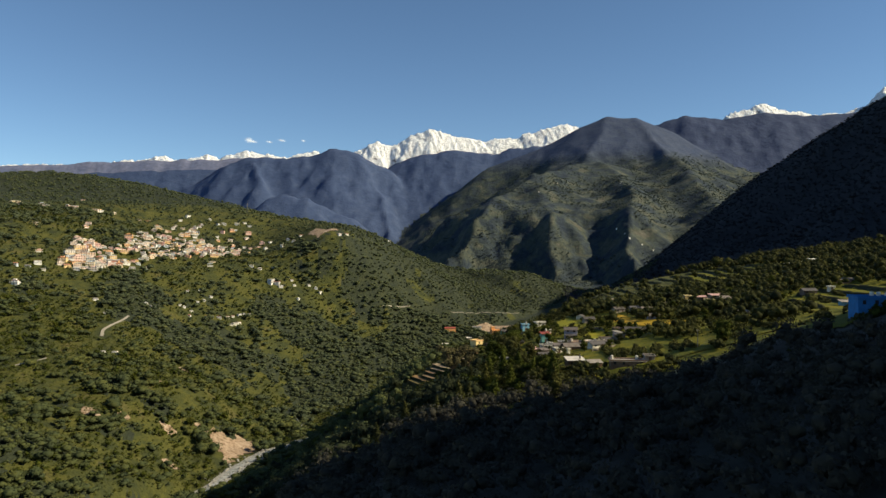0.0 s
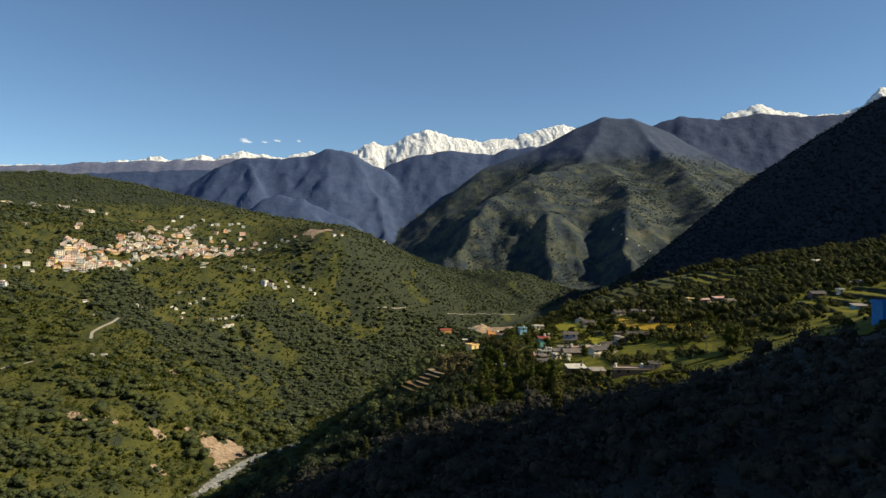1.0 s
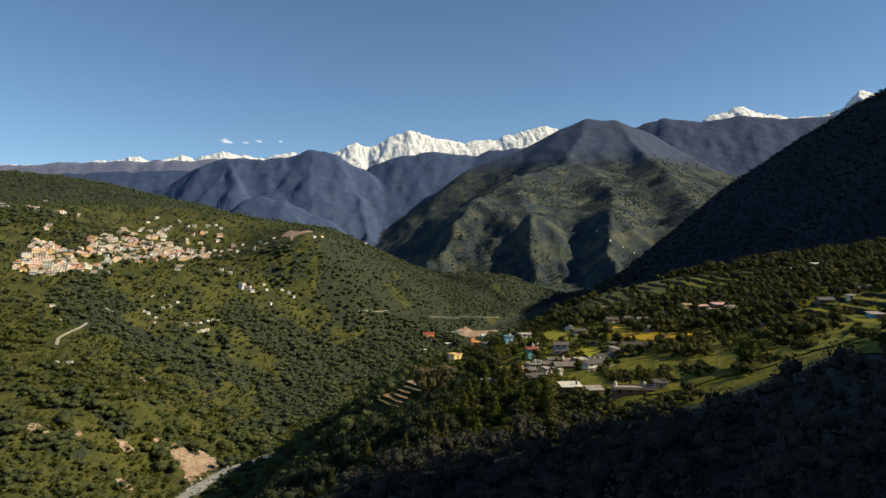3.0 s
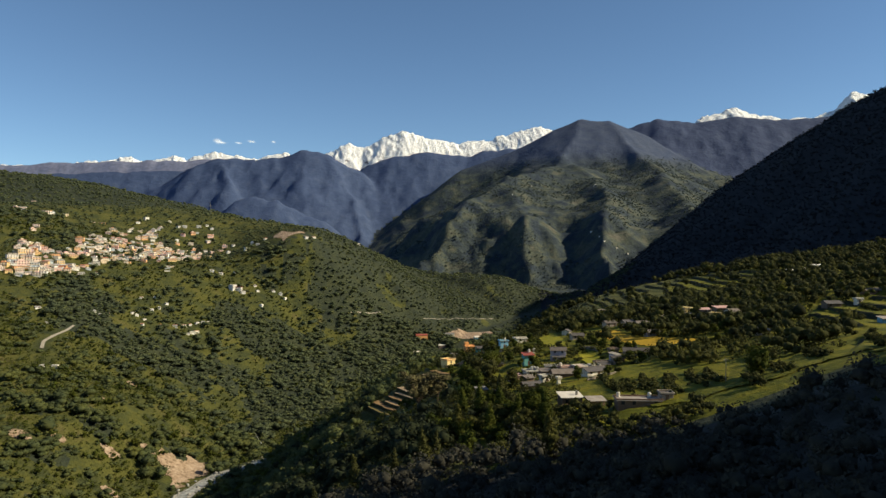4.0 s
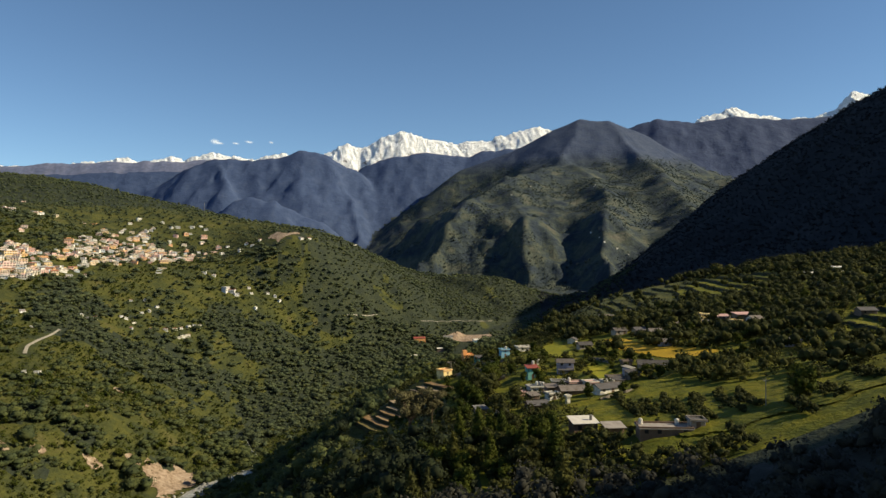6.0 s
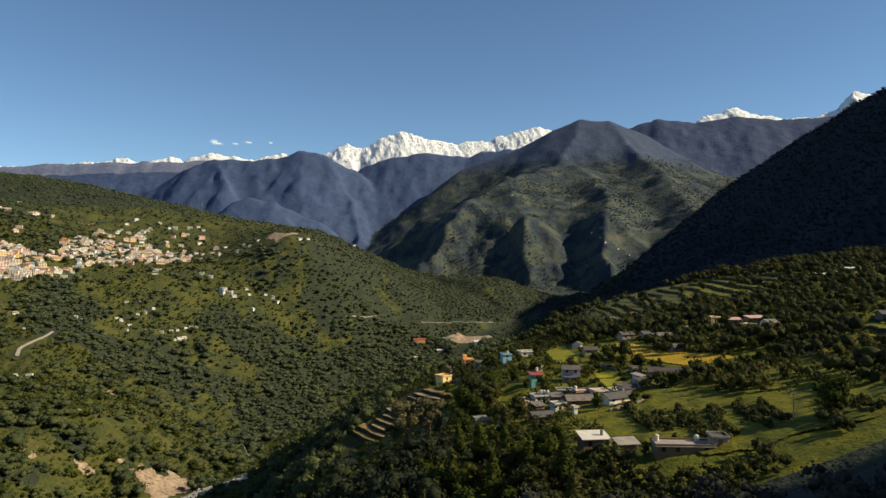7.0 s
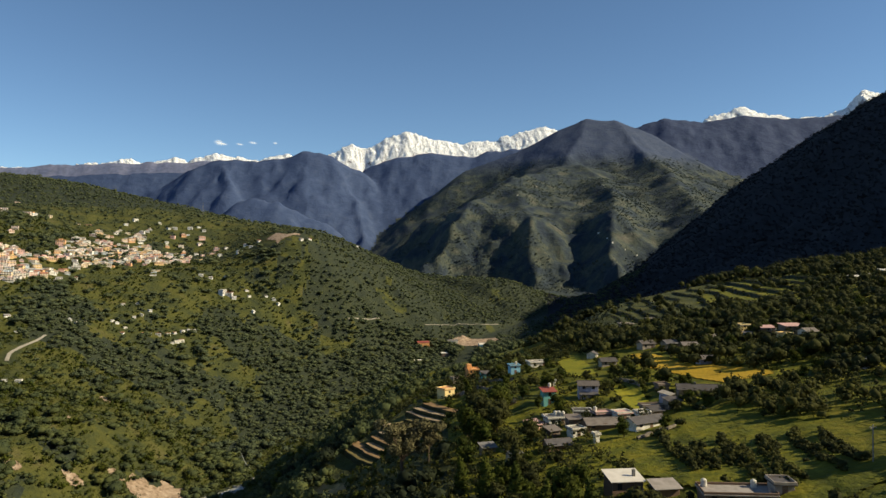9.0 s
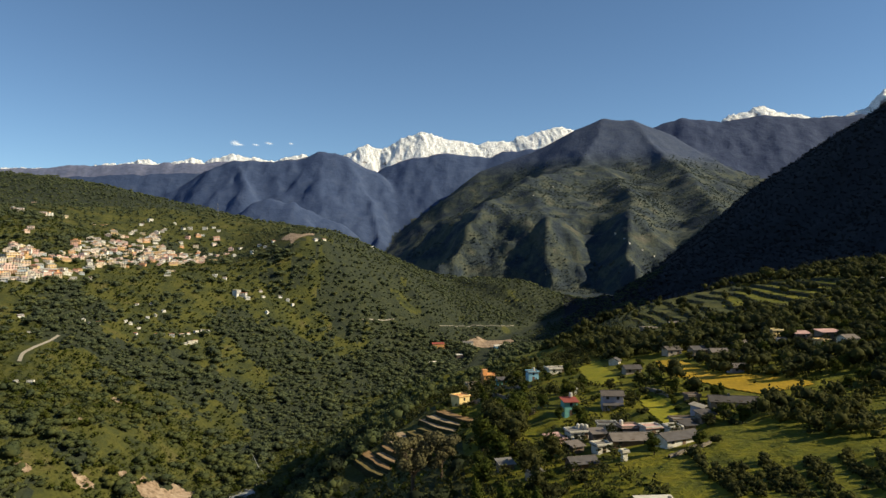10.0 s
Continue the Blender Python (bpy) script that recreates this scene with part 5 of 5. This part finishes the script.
# ---- woods: trees that nobody could count ----
def woods(name, area, spacing, low, high, tris, tri_size, mat, density, label, seed, tall=1.0, lumps=3, solid=True, core_low=.55, core_high=.9, small=False):
    """A wood over a rectangle of the plan as one object; density(x, y) gives 0 to 1."""
    r = np.random.default_rng(seed)
    x0, x1, y0, y1 = area
    gx, gy = np.meshgrid(np.arange(x0, x1, spacing), np.arange(y0, y1, spacing))
    x = (gx + r.uniform(-.5, .5, gx.shape) * spacing).ravel()
    y = (gy + r.uniform(-.5, .5, gx.shape) * spacing).ravel()
    keep = r.random(len(x)) < density(x, y)
    x, y = x[keep], y[keep]
    n = len(x)
    cv, cf = (OCTA_V, OCTA_F) if small else (ICO_V, ICO_F)
    size = (low + (high - low) * r.random(n) ** 1.9) * (0.75 + 0.5 * value_noise(x / 40, y / 40, seed))
    z = ground(x, y)
    # lumps of each crown
    a = r.uniform(0, 6.283, (n, lumps))
    off = r.uniform(.2, .5, (n, lumps))
    off[:, 0] = 0
    cx, cy = x[:, None] + np.cos(a) * off * size[:, None], y[:, None] + np.sin(a) * off * size[:, None]
    cz = z[:, None] + size[:, None] * tall * r.uniform(.35, .8, (n, lumps))
    rad = size[:, None] * r.uniform(.30, .48, (n, lumps))
    c = np.stack([cx, cy, cz], -1).reshape(-1, 3)
    rad = rad.reshape(-1)
    core = c[:, None, :] + cv[None] * (rad[:, None, None] * np.array([1, 1, .9 * tall])) * r.uniform(core_low, core_high, (len(c), len(cv), 1))
    v1 = core.reshape(-1, 3)
    f1 = (cf[None] + (np.arange(len(c)) * len(cv))[:, None, None]).reshape(-1, 3)
    per = max(1, tris // lumps)
    v2, f2 = leaf_cloud(r, np.concatenate([c, rad[:, None], rad[:, None], rad[:, None] * .9 * tall], 1), len(c) * per, tri_size)
    if not solid:
        v1, f1 = v1[:0], f1[:0]
    me = mesh_from(name, np.concatenate([v1, v2]), np.concatenate([f1, f2 + len(v1)]), mat)
    return tagged(new(name, me), label, "woods", kind="stuff")


def away(x, y, spots, room):
    ok = np.ones(len(x), bool)
    for sx, sy, r0 in spots:
        ok &= np.hypot(x - sx, (y - sy) * np.where(y < sy, .6, 1)) > r0 * room
    return ok


SCARS = [SCAR_MAIN, ROAD_SCAR, GRAVEL]


def slope_density(x, y):
    d = .14 + .22 * smooth(-.2, .3, fbm(x, y, 35, 3, 127)) + .28 * smooth(1250, 1400, y) + .66 * cover(x, y)
    bed, _ = nearest(x, y, RIVER)
    d = d * smooth(10, 16, bed)
    for line, room in ((TRACK_A, 7), (TRACK_B, 5), (TRACK_C, 7), (STREAM, 4)):
        d = d * (nearest(x, y, [(p[0], p[1], 0) for p in line])[0] > room)
    for s in SCARS:
        d = d * ~inside(x, y + 4, s)
    d = d * away(x, y, TOWN_SPOTS, .85)
    core = inside(x, y, TOWN_CORE)
    d = d * np.where(core, .5, 1.0)
    west = x < -45 + .02 * (y - 300) + np.where(y > 500, .45 * (y - 500), 0)
    return d * west


def shelf_density(x, y):
    d = smooth(-.2, .3, fbm(x, y, 60, 3, 111) + .1)
    dark = (y < np.interp(x, [20, 30, 48, 56, 65, 80, 100], [208, 214, 214, 206, 199, 190, 184])) * (x > -70)
    slope = (x < 22 - .02 * y) * (x > -140) * (y < 520) * ((y < 300) | (x < -22)) * np.where((x > -45) & (y > 280) & (y < 350), .25, 1)
    back = (y > 470) * (x > 40)
    d = d * np.clip(.95 * dark + .9 * slope + .12 * back, 0, 1)
    return d * clear_of(x, y) * (nearest(x, y, RIVER)[0] > 25)


def open_density(x, y):
    """Scrub and young trees over the open parts of the west slope."""
    return np.where(slope_density(x, y) > 0, 1.0, 0.0) * (1 - .7 * cover(x, y))


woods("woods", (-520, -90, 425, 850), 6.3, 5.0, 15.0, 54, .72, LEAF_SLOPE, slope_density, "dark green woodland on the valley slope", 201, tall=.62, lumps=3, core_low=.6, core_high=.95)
woods("woods", (-580, 0, 425, 850), 7.5, 2.6, 7.5, 30, .6, LEAF_BRIGHT, lambda x, y: .5 * open_density(x, y) * smooth(-.5, .2, fbm(x, y, 40, 3, 123)), "light green young trees on the open slope", 220, lumps=2, small=True)
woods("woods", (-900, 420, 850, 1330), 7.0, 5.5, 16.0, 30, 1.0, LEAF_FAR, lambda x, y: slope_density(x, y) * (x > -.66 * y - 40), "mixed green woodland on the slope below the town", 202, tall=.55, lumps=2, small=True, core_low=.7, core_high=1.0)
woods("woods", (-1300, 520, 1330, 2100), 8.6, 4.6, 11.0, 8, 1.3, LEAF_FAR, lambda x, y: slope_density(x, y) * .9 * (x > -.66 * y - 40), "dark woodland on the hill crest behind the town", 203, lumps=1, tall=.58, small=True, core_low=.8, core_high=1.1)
woods("scrub", (-540, -110, 480, 900), 3.4, 1.4, 4.4, 12, .55, LEAF_BRIGHT, lambda x, y: .8 * open_density(x, y) * smooth(-.6, .0, fbm(x, y, 30, 3, 121)), "bright green scrub between the trees", 204, lumps=1, solid=False)
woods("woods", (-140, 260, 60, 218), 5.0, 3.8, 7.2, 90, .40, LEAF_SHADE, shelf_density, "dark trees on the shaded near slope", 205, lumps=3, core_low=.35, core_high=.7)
woods("woods", (-140, 20, 218, 520), 5.1, 3.8, 7.2, 44, .52, LEAF_CONIFER_SHADE, shelf_density, "dark trees on the slope below the terraces", 217, lumps=2)
woods("woods", (40, 520, 500, 1000), 11, 5, 9, 36, .9, LEAF_DARK, lambda x, y: smooth(-.05, .35, fbm(x, y, 70, 3, 131)) * .45 * (x > 40 + .1 * (y - 500)) * ((y > 650) | (x > 242) | (x < 100)), "trees on the terraces beyond the village", 206)
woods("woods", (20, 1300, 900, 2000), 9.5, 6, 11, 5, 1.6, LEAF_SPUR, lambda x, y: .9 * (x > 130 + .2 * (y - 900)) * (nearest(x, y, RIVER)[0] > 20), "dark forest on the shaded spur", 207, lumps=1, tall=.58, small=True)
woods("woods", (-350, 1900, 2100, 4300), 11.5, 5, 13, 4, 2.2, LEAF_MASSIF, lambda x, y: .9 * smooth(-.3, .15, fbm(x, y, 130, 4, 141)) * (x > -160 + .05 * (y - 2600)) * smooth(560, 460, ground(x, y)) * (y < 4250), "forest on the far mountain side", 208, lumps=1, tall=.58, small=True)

HEDGES = [[(62.2, 276), (61, 262), (60.5, 247)], [(65, 262), (63.8, 249), (63, 246)], [(71.2, 263), (69.5, 255), (66.5, 246)], [(70.7, 254), (67.5, 239.5), (67.4, 229)], [(78, 258.5), (74.5, 248.3), (71.5, 240), (71.4, 232.5)],
          [(83.5, 257), (81, 249), (79, 240), (78, 230)], [(86.5, 251.7), (84, 243.2), (82, 233)], [(94.5, 242), (90.6, 229)], [(87.6, 228), (84.3, 215)], [(101, 252), (97, 236), (95, 222)], [(110, 240), (106, 226)], [(166, 316), (164, 304), (160, 296)], [(176, 320), (173, 306)], [(168, 290), (163, 280), (156, 272)], [(146, 288), (142, 276)], [(138, 256), (130, 244), (124, 232)], [(152, 262), (144, 250), (136, 240)], [(118, 222), (110, 204), (103, 190)], [(122, 210), (114, 194)]]


def bank_density(x, y):
    """Bushes along the banks of the meadow terraces."""
    d = np.full(np.shape(x), 1e9)
    for line in HEDGES:
        d = np.minimum(d, nearest(x, y, [(p[0], p[1], 0) for p in line])[0])
    return np.where(d < 1.05 + .9 * fbm(x, y, 7, 2, 153), .95, .003) * (x > 56) * away(x, y, HOUSE_SPOTS, .8)


def farm_density(x, y, tall=True):
    """Trees and bushes between the houses and terraces, leaving the meadow, fields and sunlit upper terraces open."""
    thick = smooth(-.42, -.05, fbm(x, y, 42, 3, 161) + .3 * smooth(96, 112, x))
    open_up = inside(x, y, [(104, 452), (150, 466), (205, 480), (240, 512), (240, 600), (200, 640), (150, 640), (104, 600)])
    low = (y < np.interp(x, [50, 68, 77, 89, 97, 107, 120, 150], [292, 290, 284, 275, 262, 244, 226, 215])) & (x > 50) & (x < 150)
    return thick * np.where(low, 0, 1) * np.where(open_up, .06, 1) * np.where((x > 136) & (y < 312 - .3 * (x - 136)), .22, 1) * clear_of(x, y, .8 if tall else .62) * np.where((x < 96) & (y < 345) & (y > 296 - .5 * (x - 60)), .55, 1) * np.where((x > 72) & (x < 116) & (y > (276 if tall else 301)) & (y < 324), .06, 1)


woods("woods", (80, 330, 216, 640), 5.4, 4.6, 7.6, 34, .5, LEAF_DARK, farm_density, "dense leafy trees between the terraces and upper houses", 210, lumps=2)
woods("scrub", (-48, 180, 225, 480), 3.2, 1.8, 3.6, 28, .38, LEAF_DARK, lambda x, y: .85 * farm_density(x, y, False), "bushes and small trees between the village houses", 213, lumps=2, solid=False)
woods("scrub", (44, 160, 218, 296), 2.2, .5, 1.2, 7, .22, LEAF_BRIGHT, lambda x, y: .35 * smooth(-.1, .3, fbm(x, y, 14, 3, 171)) * clear_of(x, y, .6), "tufts of tall grass in the meadow", 214, lumps=1, solid=False)
woods("scrub", (-900, 300, 850, 1330), 5.6, 2, 4.6, 10, 1.0, LEAF_BRIGHT, lambda x, y: .75 * smooth(-.6, .0, fbm(x, y, 50, 3, 121)) * open_density(x, y), "green scrub between the trees below the town", 211, lumps=1, solid=False)
def east_bank(x, y):
    """The steep wooded bank between the village shelf and the river."""
    on = (x < np.interp(y, [290, 400, 480, 560, 700, 900], [-12, -14, 8, 45, 110, 200])) & (x > -160 + .3 * (y - 300)) & (y > 290)
    d = smooth(-.4, 0, fbm(x, y, 50, 3, 181)) * .95
    return d * on * clear_of(x, y, .7) * (nearest(x, y, RIVER)[0] > 20) * (1 - .8 * ((x > -45) & (y < 350)))


woods("woods", (-170, 210, 290, 960), 5.6, 4.0, 8.5, 34, .6, LEAF_SLOPE, east_bank, "green trees and scrub on the steep river bank", 215, lumps=2)
woods("scrub", (-60, 30, 290, 520), 2.9, 1.2, 2.6, 12, .4, LEAF_BRIGHT, lambda x, y: .6 * clear_of(x, y, .4) * (x < 14 + .05 * (y - 300)), "low bright scrub round the harvested terraces", 216, lumps=1, solid=False)
DARK_GROVE = [(72, 299), (78, 306), (84, 305), (91, 307), (101, 311), (107, 304), (104, 284), (98, 268), (91, 263), (88, 277), (85, 289), (77, 295)]
woods("woods", (70, 110, 260, 314), 3.4, 2.8, 5.2, 40, .4, LEAF_DARK, lambda x, y: .9 * inside(x + 2 * fbm(x, y, 9, 2, 197), y + 2 * fbm(x, y, 9, 2, 198), DARK_GROVE) * away(x, y, HOUSE_SPOTS, .8), "dark leafy trees above the green meadow", 219, lumps=3, core_low=.4, core_high=.75)
woods("woods", (104, 137, 240, 312), 4.6, 2.8, 5.0, 36, .42, LEAF_DARK, lambda x, y: .6 * smooth(-.2, .1, fbm(x, y, 16, 3, 195)) * clear_of(x, y, .4) * (y > 246), "scattered dark trees along the pasture", 221, lumps=2, core_low=.4, core_high=.75)
woods("scrub", (22, 70, 206, 238), 1.9, 1.5, 3.0, 30, .30, LEAF_DARK, lambda x, y: .9 * clear_of(x, y, .9) * smooth(-.45, -.1, fbm(x, y, 12, 3, 191) + .25 * (x < 48)) * np.where((x > 50) & (y > 217), .12, 1), "dark bushes in front of the brown farmhouses", 218, lumps=2)
woods("hedge", (54, 190, 172, 330), 1.0, 1.1, 2.3, 20, .26, LEAF_DARK, bank_density, "dark hedges and bushes along the meadow terrace banks", 209, lumps=2)

woods("hedge", (100, 250, 450, 645), 2.4, 1.0, 1.9, 6, .35, LEAF_DARK, lambda x, y: np.where(ground(x + 1.6, y) - ground(x - 1.6, y) + np.abs(ground(x, y + 1.6) - ground(x, y - 1.6)) > 1.1, .75, .01) * smooth(-.5, -.1, fbm(x, y, 50, 2, 155)), "thin dark hedges along the upper terrace banks", 212, lumps=1)

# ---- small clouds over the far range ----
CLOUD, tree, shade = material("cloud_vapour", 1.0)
shade.inputs["Base Color"].default_value = (0.9, 0.9, 0.9, 1)
middle = tree.nodes.new("ShaderNodeTexGradient")
middle.gradient_type = "QUADRATIC_SPHERE"
tree.links.new(tree.nodes.new("ShaderNodeTexCoord").outputs["Object"], middle.inputs["Vector"])
wisps = noise_node(tree, 0.05, 6, 0.65, position(tree))
tree.links.new(ramp(tree, blend(tree, 1.0, middle.outputs["Fac"], wisps, "MULTIPLY"), [(0.04, (0, 0, 0)), (0.42, (0.5, 0.5, 0.5))]), shade.inputs["Alpha"])
for x, z, wide, high in ((-1340, 752, 40, 26), (-1312, 742, 44, 12), (-1200, 740, 34, 10), (-1112, 750, 40, 12), (-965, 748, 22, 11)):
    gx, gz = np.meshgrid(np.linspace(-1, 1, 17), np.linspace(-1, 1, 17))
    me = mesh_from("cloud", np.stack([gx, .3 * (gx ** 2 + gz ** 2), gz], -1).reshape(-1, 3), grid_faces(17, 17))
    me.materials.append(CLOUD)
    c = new("cloud", me)
    c.location, c.scale = (x, 4900, z), (wide * 1.5, 12, high * 1.2)
    c.rotation_euler = (0, 0, radians(50))
    tagged(c, "small thin white cloud above the snow range", "cloud", kind="structure")
